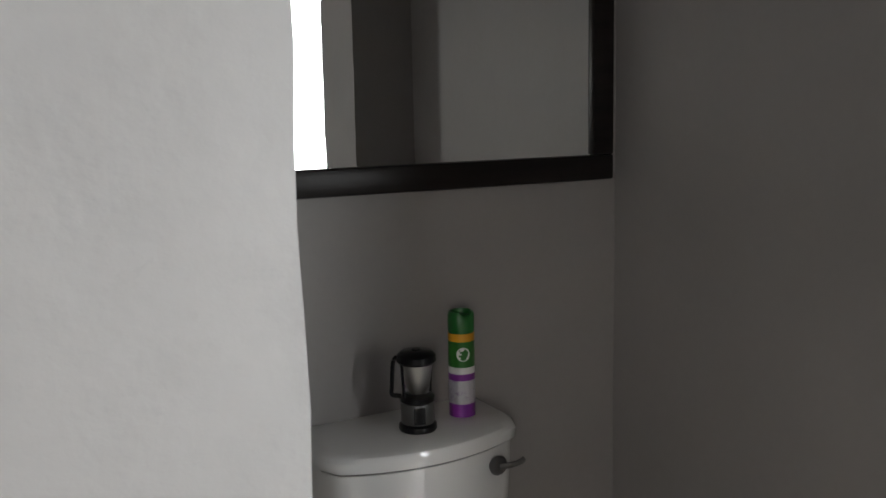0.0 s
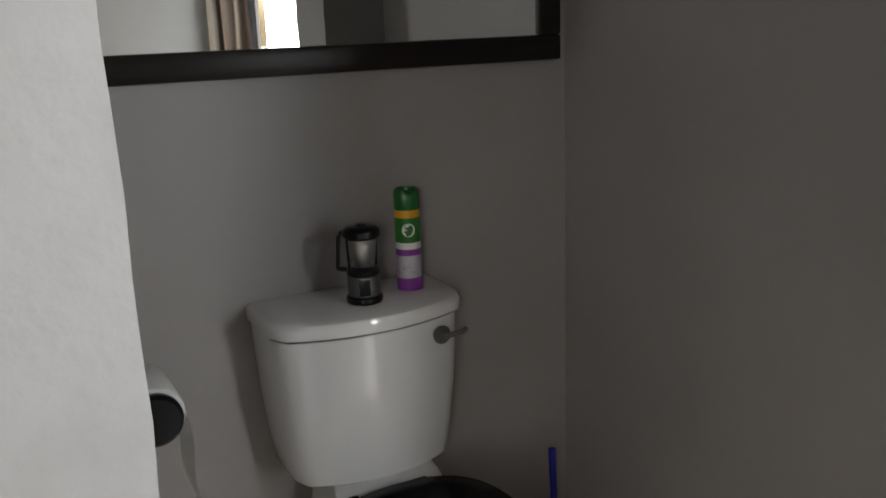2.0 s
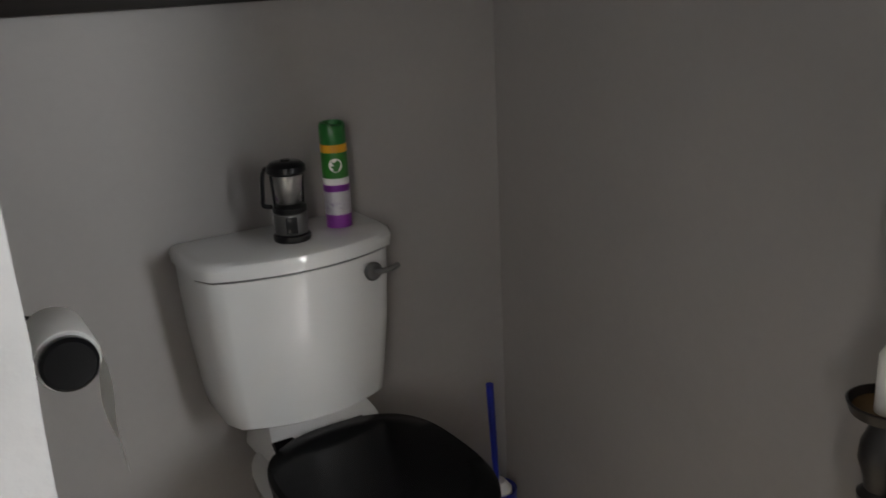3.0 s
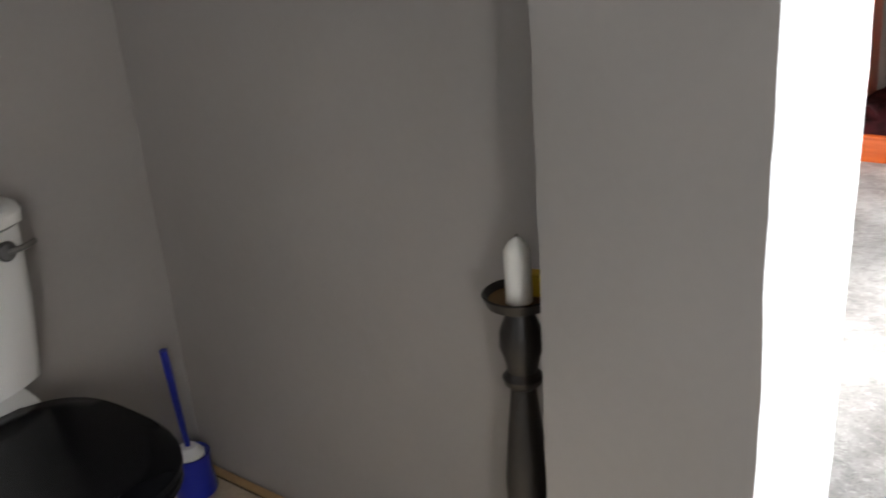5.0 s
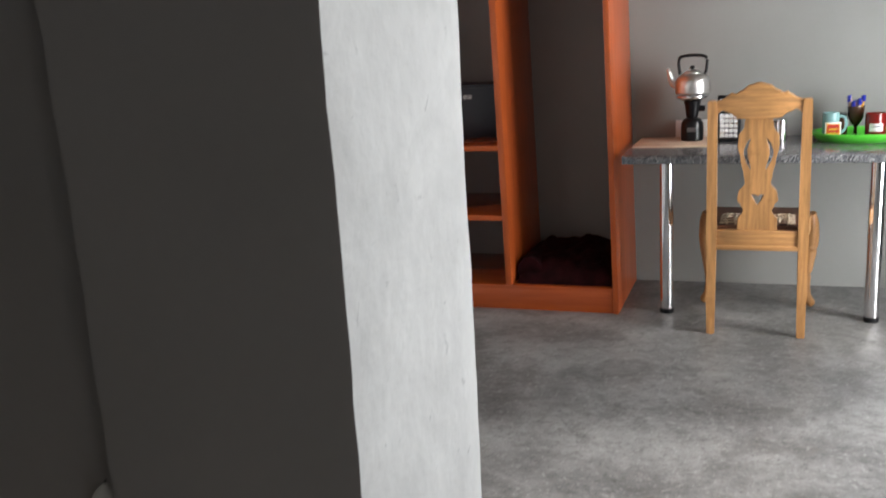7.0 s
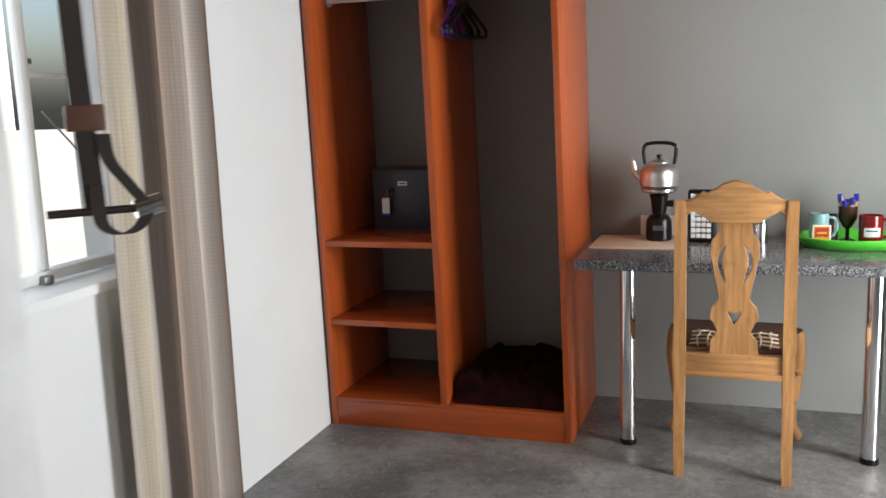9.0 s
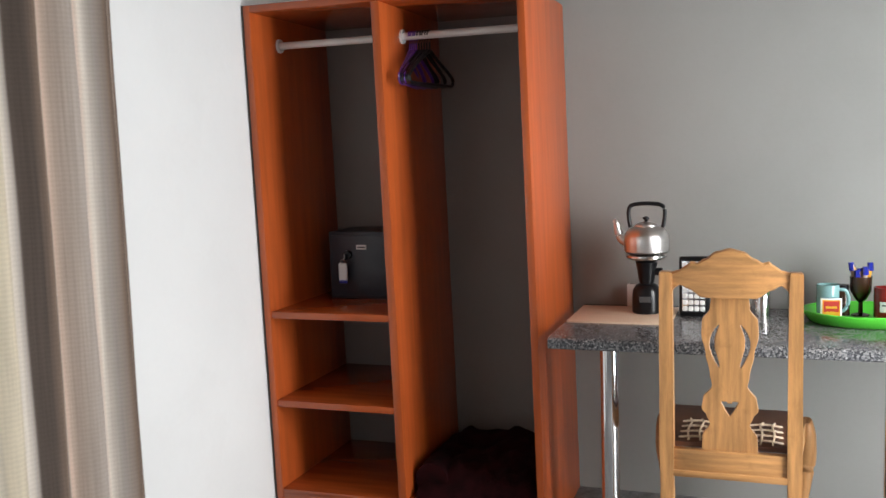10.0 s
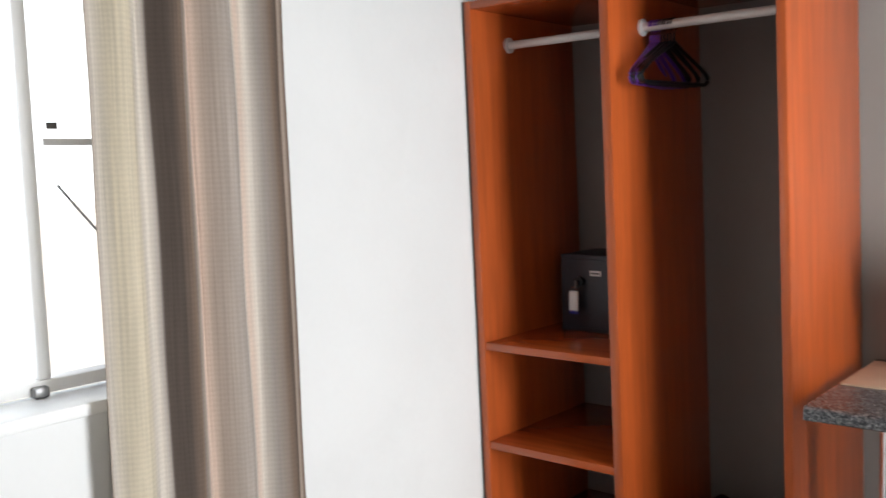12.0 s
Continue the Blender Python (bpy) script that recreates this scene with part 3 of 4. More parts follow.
def spray_can():
    t = thing("air_freshener_can", -0.444, -0.09, 0.829, "green and purple air freshener spray can on cistern", "spray can")
    r = 0.0255
    part("can_foot", lathe([(0, 0), (r, 0), (r, 0.026), (r, 0.026)], seg=28), "can_purple", t, "purple printed base")
    part("can_body", lathe([(r, 0.026), (r, 0.072)], seg=28), "can_silver", t, "silver printed lower body")
    part("purple_band", lathe([(r + 0.0002, 0.072), (r + 0.0002, 0.085)], seg=28), "can_purple", t)
    part("silver_band", lathe([(r, 0.085), (r, 0.098)], seg=28), "print_white", t)
    part("green_field", lathe([(r, 0.098), (r, 0.148)], seg=28), "can_green", t)
    part("orange_band", lathe([(r + 0.0002, 0.148), (r + 0.0002, 0.163)], seg=28), "can_orange", t)
    cap = lathe([(r - 0.001, 0.163), (r, 0.166), (r, 0.198), (r - 0.003, 0.204), (r - 0.006, 0.205), (r - 0.008, 0.196), (0, 0.195)], seg=28)
    for v in cap.verts:
        if v.co.z > 0.19 and abs(v.co.x) < 0.012 and v.co.y < 0:
            v.co.z -= 0.006
    part("cap", cap, "cap", t, "dark green plastic cap with finger notch")
    badge = bmesh.new()
    a0 = radians(-112)
    pts = [badge.verts.new(((r + 0.0006) * math.cos(a0 + 0.013 / r * math.cos(k * math.pi / 10)), (r + 0.0006) * math.sin(a0 + 0.013 / r * math.cos(k * math.pi / 10)), 0.124 + 0.0135 * math.sin(k * math.pi / 10))) for k in range(20)]
    badge.faces.new(pts)
    part("badge", badge, "print_white", t, "round white printed badge")
    for dz, w in ((0.128, 0.006), (0.121, 0.008)):
        bar = bmesh.new()
        vs = []
        for s, z in ((-1, -0.002), (1, -0.002), (1, 0.002), (-1, 0.002)):
            a = a0 + s * w / r
            vs.append(bar.verts.new(((r + 0.0012) * math.cos(a), (r + 0.0012) * math.sin(a), dz + z)))
        bar.faces.new(vs)
        part("badge_print", bar, "can_green", t)
    lab = bmesh.new()
    rows = []
    for z in (0.034, 0.066):
        rows.append([lab.verts.new(((r + 0.0006) * math.cos(a0 + s * 0.4), (r + 0.0006) * math.sin(a0 + s * 0.4), z)) for s in (-1, -0.5, 0, 0.5, 1)])
    for k in range(4):
        lab.faces.new((rows[0][k], rows[0][k + 1], rows[1][k + 1], rows[1][k]))
    part("pale_panel", lab, "can_silver", t)


spray_can()


def camping_lantern():
    t = thing("camping_lantern", -0.556, -0.12, 0.829, "small black and silver battery camping lantern on cistern", "lantern", rz=-20)
    t.matrix_world = pose(-0.556, -0.12, 0.829, 0, 0, -20) @ Matrix.Diagonal((0.9, 0.9, 1.0, 1.0))
    part("foot", lathe([(0, 0), (0.038, 0), (0.040, 0.004), (0.039, 0.011), (0.034, 0.014), (0, 0.014)], seg=28), "black", t)
    part("battery_body", lathe([(0.033, 0.014), (0.035, 0.018), (0.035, 0.050), (0.033, 0.053)], seg=28), "dull", t, "dark silver body")
    part("collar", lathe([(0.033, 0.053), (0.036, 0.056), (0.036, 0.064), (0.026, 0.070), (0, 0.070)], seg=28), "black", t)
    part("switch_panel", box(-0.012, 0.012, -0.0375, -0.03, 0.018, 0.05, 0.002), "black", t)
    part("reflector", lathe([(0.008, 0.070), (0.012, 0.076), (0.022, 0.10), (0.028, 0.124), (0, 0.124)], seg=28), "kettle", t, "silver cone reflector")
    g = part("globe", lathe([(0.024, 0.070), (0.029, 0.10), (0.033, 0.128)], seg=28), "glass", t, "clear plastic globe")
    g.visible_shadow = False
    part("cap", lathe([(0.0, 0.126), (0.036, 0.126), (0.041, 0.131), (0.040, 0.141), (0.032, 0.148), (0.010, 0.150), (0.009, 0.153), (0, 0.153)], seg=28), "black", t, "domed black cap")
    for a in (30, 210):
        c, s = math.cos(radians(a)), math.sin(radians(a))
        part("post", rod((0.033 * c, 0.033 * s, 0.06), (0.037 * c, 0.037 * s, 0.128), 0.003, 8), "black", t)
    part("handle", tube(smooth_path([(-0.040, 0.005, 0.138), (-0.048, 0, 0.128), (-0.052, -0.004, 0.085), (-0.052, -0.004, 0.070), (-0.035, -0.004, 0.066)]), 0.0045, 8), "black", t, "folded black carrying handle")


camping_lantern()


def toilet_brush():
    t = thing("toilet_brush", -0.095, -0.095, 0.006, "blue plastic toilet brush in its holder", "toilet brush")
    part("holder", lathe([(0, 0), (0.048, 0), (0.052, 0.01), (0.045, 0.06), (0.047, 0.105), (0.043, 0.105), (0.040, 0.06), (0, 0.05)], seg=28), "blue", t)
    part("bristles", lathe([(0, 0.06), (0.034, 0.07), (0.036, 0.105), (0.02, 0.125), (0, 0.126)], seg=20), "white", t, "white bristle head")
    part("handle", tube([(0, 0, 0.12), (-0.008, -0.006, 0.2), (-0.018, -0.015, 0.3), (-0.026, -0.022, 0.392)], [0.006, 0.008, 0.0085, 0.009], 12), "blue", t)


toilet_brush()


def paper_holder():
    t = thing("toilet_roll_holder", -1.112, -0.425, 0.834, "black wall holder with toilet paper roll", "toilet roll holder")
    x = 0.090
    core = lathe([(0.021, -0.05), (0.042, -0.056), (0.044, -0.052), (0.044, 0.05), (0.042, 0.054), (0.021, 0.05), (0.021, -0.05)], seg=40)
    roll = part("paper_roll", core, "paper", t, "white toilet paper roll")
    roll.matrix_basis = pose(x, 0.01, 0, 90, 0, 0)
    sheet = bmesh.new()
    rows = []
    for k in range(10):
        z = -0.005 - 0.155 * k / 9
        bend = 0.004 * math.sin(k * 0.7) + 0.010 * k / 9
        rows.append([sheet.verts.new((x + 0.0445 + bend, y, z - (0.03 if k == 9 and y < 0 else 0))) for y in (-0.038, 0.01, 0.058)])
    for a, b in zip(rows, rows[1:]):
        for k in range(2):
            sheet.faces.new((a[k], a[k + 1], b[k + 1], b[k]))
    part("hanging_sheet", sheet, "paper", t)
    disc = part("end_cap", lathe([(0, -0.010), (0.034, -0.010), (0.038, -0.004), (0.038, 0.004), (0.033, 0.009), (0, 0.010)], seg=32), "black", t, "round black end cap")
    disc.matrix_basis = pose(x, -0.054, 0, 90, 0, 0)
    part("spindle", rod((x, -0.05, 0), (x, 0.085, 0), 0.012), "black", t)
    part("arm", tube(smooth_path([(x, 0.085, 0), (x - 0.01, 0.092, 0.01), (0.03, 0.092, 0.03), (0.0, 0.092, 0.035)]), 0.010, 10), "black", t)
    mount = part("mount", lathe([(0, 0), (0.025, 0), (0.025, 0.006), (0.016, 0.012), (0, 0.012)], seg=20), "black", t)
    mount.matrix_basis = pose(0.0, 0.092, 0.035, 0, 90, 0)


paper_holder()


def candle_stand():
    t = thing("candle_stand", -0.098, -1.046, 0.006, "tall black turned wooden candle stand with white candle", "candle stand")
    prof = [(0, 0), (0.085, 0), (0.088, 0.012), (0.075, 0.03), (0.05, 0.045), (0.033, 0.07), (0.028, 0.09), (0.036, 0.10), (0.036, 0.115), (0.026, 0.13),
            (0.030, 0.20), (0.038, 0.32), (0.040, 0.40), (0.034, 0.47), (0.026, 0.54), (0.022, 0.575), (0.034, 0.585), (0.036, 0.595), (0.026, 0.605), (0.030, 0.625), (0.039, 0.65), (0.037, 0.675), (0.026, 0.70), (0.024, 0.71), (0.034, 0.716), (0, 0.716)]
    prof = [(a * 0.88, z * 0.974) for a, z in prof]
    part("turned_column", lathe(prof, seg=28), "turned", t)
    part("drip_pan", lathe([(0, 0.6974), (0.038, 0.6974), (0.050, 0.7034), (0.056, 0.7194), (0.053, 0.7214), (0.047, 0.7084), (0.03, 0.7044), (0, 0.7044)], seg=32), "turned", t, "shallow black drip pan")
    part("pan_lining", lathe([(0, 0.7054), (0.030, 0.7054), (0.047, 0.7094)], seg=28), "gold", t)
    part("candle", lathe([(0, 0.7054), (0.020, 0.7054), (0.020, 0.7874), (0.013, 0.7994), (0.003, 0.8074), (0, 0.8074)], seg=24), "wax", t, "white pillar candle")
    part("wick", rod((0, 0, 0.8064), (0.001, 0, 0.8124), 0.001, 6), "print_dark", t)
    m = thing("matchbox", -0.060, -1.072, 0.712, "yellow matchbox lying behind candle", "matchbox", rz=20)
    part("sleeve", box(-0.012, 0.012, -0.028, 0.028, 0, 0.036, 0.001), "yellow", m)
    part("tray", box(-0.010, 0.010, -0.030, 0.030, 0.002, 0.034, 0.001), "board", m)


candle_stand()


# ---- the wardrobe and what it holds ----
LEAN = 0.019    # the old walls and the wardrobe stand out of plumb, towards the north


def out_of_plumb(ob):
    for v in ob.data.vertices:
        v.co.y += LEAN * v.co.z


out_of_plumb(bpy.data.objects["wall_north"])
def wardrobe():
    x0, y0, y1 = 3.174, -1.148, NY - 0.010
    t = thing("open_wardrobe", x0, y0, 0.0, "tall open cherry-red laminate wardrobe without doors", "wardrobe")
    W, D, H, th = y1 - y0, WX - x0 - 0.003, 1.895, 0.025
    part("side_panel", box(0, D, 0, th, 0, H, 0.0012), "cherry", t)
    part("side_panel", box(0, D, W - th, W, 0, H, 0.0012), "cherry", t)
    dy = -0.643 - y0
    part("divider", box(0.002, D, dy, dy + 0.030, 0.12, H - th, 0.0012), "cherry", t)
    part("top_panel", box(0.001, D, th, W - th, H - th, H, 0.0012), "cherry_flat", t)
    part("plinth", box(0.003, 0.022, th, W - th, 0, 0.104, 0.001), "cherry_flat", t)
    part("base_panel", box(0.001, D, th, W - th, 0.104, 0.12, 0.001), "cherry_flat", t)
    for z in (0.458, 0.790):
        part("shelf", box(0.004, D, dy + 0.030, W - th, z - 0.024, z, 0.0012), "cherry_flat", t)
    part("dark_edge", box(-0.001, 0.02, W, W + 0.006, 0.0, H, 0.0), "edge", t, "dark edging strip")
    xr, zr = 0.200, 1.770
    for a, b in ((th, dy), (dy + 0.030, W - th)):
        r = part("hanging_rail", rod((xr, a + 0.004, zr), (xr, b - 0.004, zr), 0.0135), "pipe", t, "white tubular hanging rail")
        for y, s in ((a, 1), (b, -1)):
            part("rail_socket", rod((xr, y, zr), (xr, y + s * 0.008, zr), 0.026), "white", r, "white round socket")
    part("wall_bracket", box(D - 0.012, D, W - 0.36, W - 0.30, 1.78, 1.82, 0.002), "white", t, "small white fixing block")
    for o in t.children_recursive:
        out_of_plumb(o)
    return t


wardrobe()


def safe():
    x, y, z = 3.505, -0.214, 0.790
    t = thing("electronic_safe", x, y, z, "small dark navy steel safe with key and tag", "safe")
    part("body", box(0.004, 0.24, -0.325, 0, 0, 0.265, 0.004), "safe", t)
    d = part("door", box(-0.004, 0.004, -0.312, -0.013, 0.014, 0.251, 0.002), "safe", t)
    part("label", box(-0.006, -0.004, -0.165, -0.122, 0.196, 0.214), "print_white", d, "small white maker's label")
    part("label_print", box(-0.0068, -0.006, -0.160, -0.128, 0.202, 0.207), "print_dark", d)
    lock = part("lock", rod((-0.004, -0.085, 0.175), (-0.020, -0.085, 0.175), 0.017, 20), "black", d, "round black knob")
    key = part("key", box(-0.040, -0.020, -0.088, -0.082, 0.155, 0.182, 0.002), "dull", d)
    part("key_tag", box(-0.036, -0.032, -0.092, -0.058, 0.075, 0.145, 0.006), "print_white", t, "white key tag with blue base")
    part("tag_base", box(-0.037, -0.031, -0.092, -0.058, 0.066, 0.078, 0.003), "blue", t)
    part("tag_ring", tube([(-0.034, -0.075 + 0.009 * math.cos(k), 0.15 + 0.009 * math.sin(k)) for k in np.arange(0, 6.28, 0.6)], 0.0012, 6, closed=True), "chrome", t)


safe()


def hanger(y, rz, colour, label):
    t = thing("clothes_hanger", 3.374, y + 0.033, 1.7835, label, "hanger", rz, "clothes hangers on the rail")
    hook = [(0.016 * math.cos(a), 0, -0.014 + 0.016 * math.sin(a)) for a in np.arange(-0.4, 3.4, 0.3)]
    hook = [Vector(p) for p in hook][::-1] + [Vector((0.012, 0, -0.028)), Vector((0, 0, -0.042)), Vector((0, 0, -0.068))]
    part("hook", tube(hook, 0.003, 8), colour, t)
    pts = smooth_path([(0, 0, -0.068), (0.07, 0.002, -0.10), (0.16, 0, -0.142), (0.195, 0, -0.165), (0.185, 0, -0.185), (0.15, 0, -0.188), (0, 0, -0.188), (-0.15, 0, -0.188), (-0.185, 0, -0.185), (-0.195, 0, -0.165), (-0.16, 0, -0.142), (-0.07, 0.002, -0.10), (0, 0, -0.068)], 4)
    pts = [Vector((p.x * 0.9, p.y, p.z)) for p in pts]
    part("shoulder_bar", tube(pts, 0.0065, 8), colour, t)


for hy, hz, hc in ((-0.672, 12, "purple"), (-0.680, 6, "purple"), (-0.688, 9, "purple"), (-0.697, 1, "purple"), (-0.707, -2, "black"), (-0.717, 4, "black"), (-0.727, -5, "black"), (-0.737, -1, "black"), (-0.748, -8, "black")):
    hanger(hy, hz, hc, hc + " plastic clothes hanger bunched on the rail")


def blanket():
    bm = bmesh.new()
    nx, ny = 26, 34
    grid = []
    for i in range(nx + 1):
        row = []
        for j in range(ny + 1):
            u, v = i / nx, j / ny
            x, y = 3.205 + 0.54 * u, -1.122 + 0.468 * v
            edge = min(u, 1 - u, v, 1 - v)
            h = 0.125 * min(1, (edge / 0.16)) ** 0.45
            h *= 0.62 + 0.5 * u + 0.25 * noise.noise(Vector((x * 7, y * 7, 0.3)))
            h += 0.02 * noise.noise(Vector((x * 22, y * 22, 2.0))) * min(1, edge * 8)
            row.append(bm.verts.new((x, y, 0.1215 + max(0.0, h))))
        grid.append(row)
    for i in range(nx):
        for j in range(ny):
            bm.faces.new((grid[i][j], grid[i + 1][j], grid[i + 1][j + 1], grid[i][j + 1]))
    bmesh.ops.contextual_create(bm, geom=[e for e in bm.edges if e.is_boundary])
    tagged(part("blanket", bm, "blanket", None, "dark maroon fleece blanket folded in wardrobe base"), category="blanket")
    # the rolled front fold of a second one
    pts = [(3.24, -0.712, 0.182), (3.34, -0.710, 0.185), (3.46, -0.712, 0.184), (3.62, -0.710, 0.182)]
    b2 = tube(smooth_path(pts), 0.060, 20)
    for v in b2.verts:
        v.co += noise.noise_vector(v.co * 20) * 0.006
    tagged(part("rolled_blanket", b2, "blanket", None, "dark maroon rolled fleece blanket beside folded one"), category="blanket")


blanket()


# ---- desk and chair ----
DZ = 0.743


def desk():
    x0, y0, y1 = 3.122, -2.54, -1.178
    t = thing("desk", x0, y1, 0.0, "grey speckled worktop desk on chrome tube legs", "desk")
    D, W, th = WX - x0 - 0.002, y1 - y0, 0.036
    secs = []
    for y in (-W, 0):
        prof = [(D, DZ - th), (D, DZ)]
        for k in range(7):
            a = math.pi / 2 + math.pi / 2 * k / 6
            prof.append((0.014 + 0.014 * math.cos(a), y, DZ - 0.014 + 0.014 * math.sin(a)))
        prof += [(0.0, y, DZ - th + 0.004), (0.004, y, DZ - th)]
        secs.append([(p[0], y, p[-1]) for p in prof])
    part("worktop", loft(secs), "granite", t, "grey granite-look laminate top with rolled edge")
    for y in (-0.180, -1.041):
        lg = part("leg", lathe([(0, 0.022), (0.030, 0.022), (0.030, DZ - th - 0.006), (0, DZ - th - 0.006)], 0.124, y, 32), "chrome", t, "shiny chrome tube leg")
        part("foot", lathe([(0, 0), (0.031, 0), (0.033, 0.006), (0.031, 0.022), (0, 0.022)], 0.124, y, 28), "black", lg, "black rubber foot")
        part("top_plate", lathe([(0, DZ - th - 0.006), (0.045, DZ - th - 0.006), (0.045, DZ - th), (0, DZ - th)], 0.124, y, 28), "chrome", lg)


desk()


def interp(z, table):
    for (a, wa), (b, wb) in zip(table, table[1:]):
        if a <= z <= b:
            u = (z - a) / (b - a)
            u = u * u * (3 - 2 * u)
            return wa + (wb - wa) * u
    return table[-1][1]


def chair():
    # local x: seat side (towards the desk), y: width
    t = thing("dining_chair", 3.004, -1.748, 0.0, "carved light oak chair with leather and thong seat", "chair")
    hw = 0.180

    def lean(z):
        return -0.008 * max(0, (z - 0.45) / 0.6) ** 1.3
    for s in (-1, 1):
        secs = []
        for k in range(13):
            z = 0.985 * k / 12
            w = 0.0165 + 0.004 * min(1, z / 0.4) - 0.003 * max(0, z - 0.5)
            x = lean(z) - 0.025 * max(0, 0.35 - z) / 0.35
            secs.append([(x - w, s * hw - w, z), (x + w, s * hw - w, z), (x + w, s * hw + w, z), (x - w, s * hw + w, z)])
        bm = loft(secs)
        bmesh.ops.bevel(bm, geom=[e for e in bm.edges if abs(e.verts[0].co.z - e.verts[1].co.z) > 0.02 or e.verts[0].co.z > 0.98], offset=0.004, segments=2, affect='EDGES')
        part("back_post", bm, "oak", t)
    # carved crest rail
    inner = hw - 0.015
    secs = []
    top_t = ((0.0, 1.055), (0.22, 1.046), (0.42, 1.024), (0.55, 1.012), (0.64, 1.017), (0.74, 1.003), (0.86, 0.990), (1.0, 0.983))
    bot_t = ((0.0, 0.908), (0.45, 0.910), (0.70, 0.934), (0.84, 0.946), (0.93, 0.938), (1.0, 0.915))
    for k in range(41):
        u = -1 + 2 * k / 40
        y, zt, zb = inner * u, interp(abs(u), top_t), interp(abs(u), bot_t)
        xo = lean(0.98) - 0.012 * (1 - u * u)
        d = 0.012
        secs.append([(xo - d, y, zb + 0.004), (xo - d * 0.6, y, zb), (xo + d * 0.6, y, zb), (xo + d, y, zb + 0.004), (xo + d, y, zt - 0.006), (xo + d * 0.4, y, zt), (xo - d * 0.4, y, zt), (xo - d, y, zt - 0.006)])
    part("crest_rail", loft(secs), "oak_rail", t, "shaped crest rail with raised middle")
    # pierced splat
    wt = ((0.44, 0.080), (0.49, 0.078), (0.53, 0.056), (0.555, 0.066), (0.575, 0.080), (0.605, 0.076), (0.645, 0.050), (0.68, 0.056), (0.74, 0.068), (0.80, 0.080), (0.84, 0.078), (0.875, 0.056), (0.93, 0.050))
    bm = bmesh.new()
    nz, nu = 168, 68
    grid = []
    for i in range(nz + 1):
        z = 0.44 + 0.485 * i / nz
        w = interp(z, wt)
        grid.append([bm.verts.new((lean(z) + 0.006, w * (-1 + 2 * j / nu), z)) for j in range(nu + 1)])
    for i in range(nz):
        for j in range(nu):
            c = (grid[i][j].co + grid[i + 1][j + 1].co) / 2
            heart = 0.555 < c.z < 0.600 and abs(c.y) < 0.026 * ((c.z - 0.555) / 0.045) ** 0.8 and not (c.z > 0.592 and abs(c.y) < 0.006)
            q = (c.z - 0.70) / 0.13
            mid = 0.030 + 0.020 * math.sin(math.pi * max(0, min(1, q)) ** 1.2)
            slot = 0 < q < 1 and abs(abs(c.y) - mid) < 0.0075 * math.sin(math.pi * q) ** 0.5
            if not heart and not slot:
                bm.faces.new((grid[i][j], grid[i][j + 1], grid[i + 1][j + 1], grid[i + 1][j]))
    bmesh.ops.delete(bm, geom=[v for v in bm.verts if not v.link_faces], context='VERTS')
    sp = part("splat", bm, "oak", t, "pierced vase-shaped back splat")
    so = sp.modifiers.new("thick", 'SOLIDIFY')
    so.thickness, so.offset = 0.016, 0
    part("rear_rail", box(-0.014, 0.016, -inner, inner, 0.372, 0.448, 0.003), "oak_rail", t)
    part("rear_ledge", box(-0.020, -0.013, -inner, inner, 0.365, 0.385, 0.002), "oak_rail", t)
    fw = 0.215
    for s in (-1, 1):
        side = loft([[(0.012, s * (hw - 0.012), z0), (0.012, s * (hw + 0.012), z0), (0.40, s * (fw + 0.010), z0), (0.40, s * (fw - 0.014), z0)] for z0 in (0.378, 0.446)])
        part("side_rail", side, "oak", t)
        pts = [(0.395, s * (fw + 0.003), 0.44), (0.405, s * (fw + 0.012), 0.39), (0.412, s * (fw + 0.016), 0.31), (0.402, s * (fw + 0.006), 0.22), (0.392, s * (fw - 0.004), 0.13), (0.395, s * (fw + 0.002), 0.06), (0.408, s * (fw + 0.018), 0.022), (0.414, s * (fw + 0.023), 0.012)]
        rad = [0.026, 0.031, 0.029, 0.023, 0.018, 0.017, 0.021, 0.012]
        path = smooth_path(pts, 4)
        rr = [rad[min(7, k // 4)] * (1 - (k % 4) / 4) + rad[min(7, k // 4 + 1)] * (k % 4) / 4 for k in range(len(path))]
        part("front_leg", tube(path, rr, 12), "oak", t, "curved cabriole front leg")
    part("front_rail", box(0.378, 0.40, -fw + 0.012, fw - 0.012, 0.378, 0.446, 0.003), "oak_rail", t)
    secs = []
    for z, g in ((0.447, 0.0), (0.455, 0.004), (0.462, 0.0), (0.464, -0.02)):
        secs.append([(0.02 - g * 0.5, -hw + 0.004 - g, z), (0.42 + g, -fw - g, z), (0.42 + g, fw + g, z), (0.02 - g * 0.5, hw - 0.004 + g, z)])
    part("seat", loft(secs), "leather", t, "dark brown leather seat")
    for s in (-1, 1):
        for k in range(4):
            x = 0.05 + 0.055 * k
            p = [(x, s * 0.055, 0.466), (x + 0.004, s * 0.09, 0.470), (x - 0.002, s * 0.125, 0.470), (x + 0.002, s * 0.15, 0.465)]
            part("thong", tube(smooth_path(p, 3), 0.0036, 6), "thong", t, "pale rawhide thong")
        for y in (0.085, 0.12):
            part("thong", tube(smooth_path([(0.03, s * y, 0.466), (0.10, s * (y + 0.006), 0.476), (0.18, s * y, 0.476), (0.25, s * (y + 0.008), 0.466)], 3), 0.0034, 6), "thong", t, "pale rawhide thong")


chair()


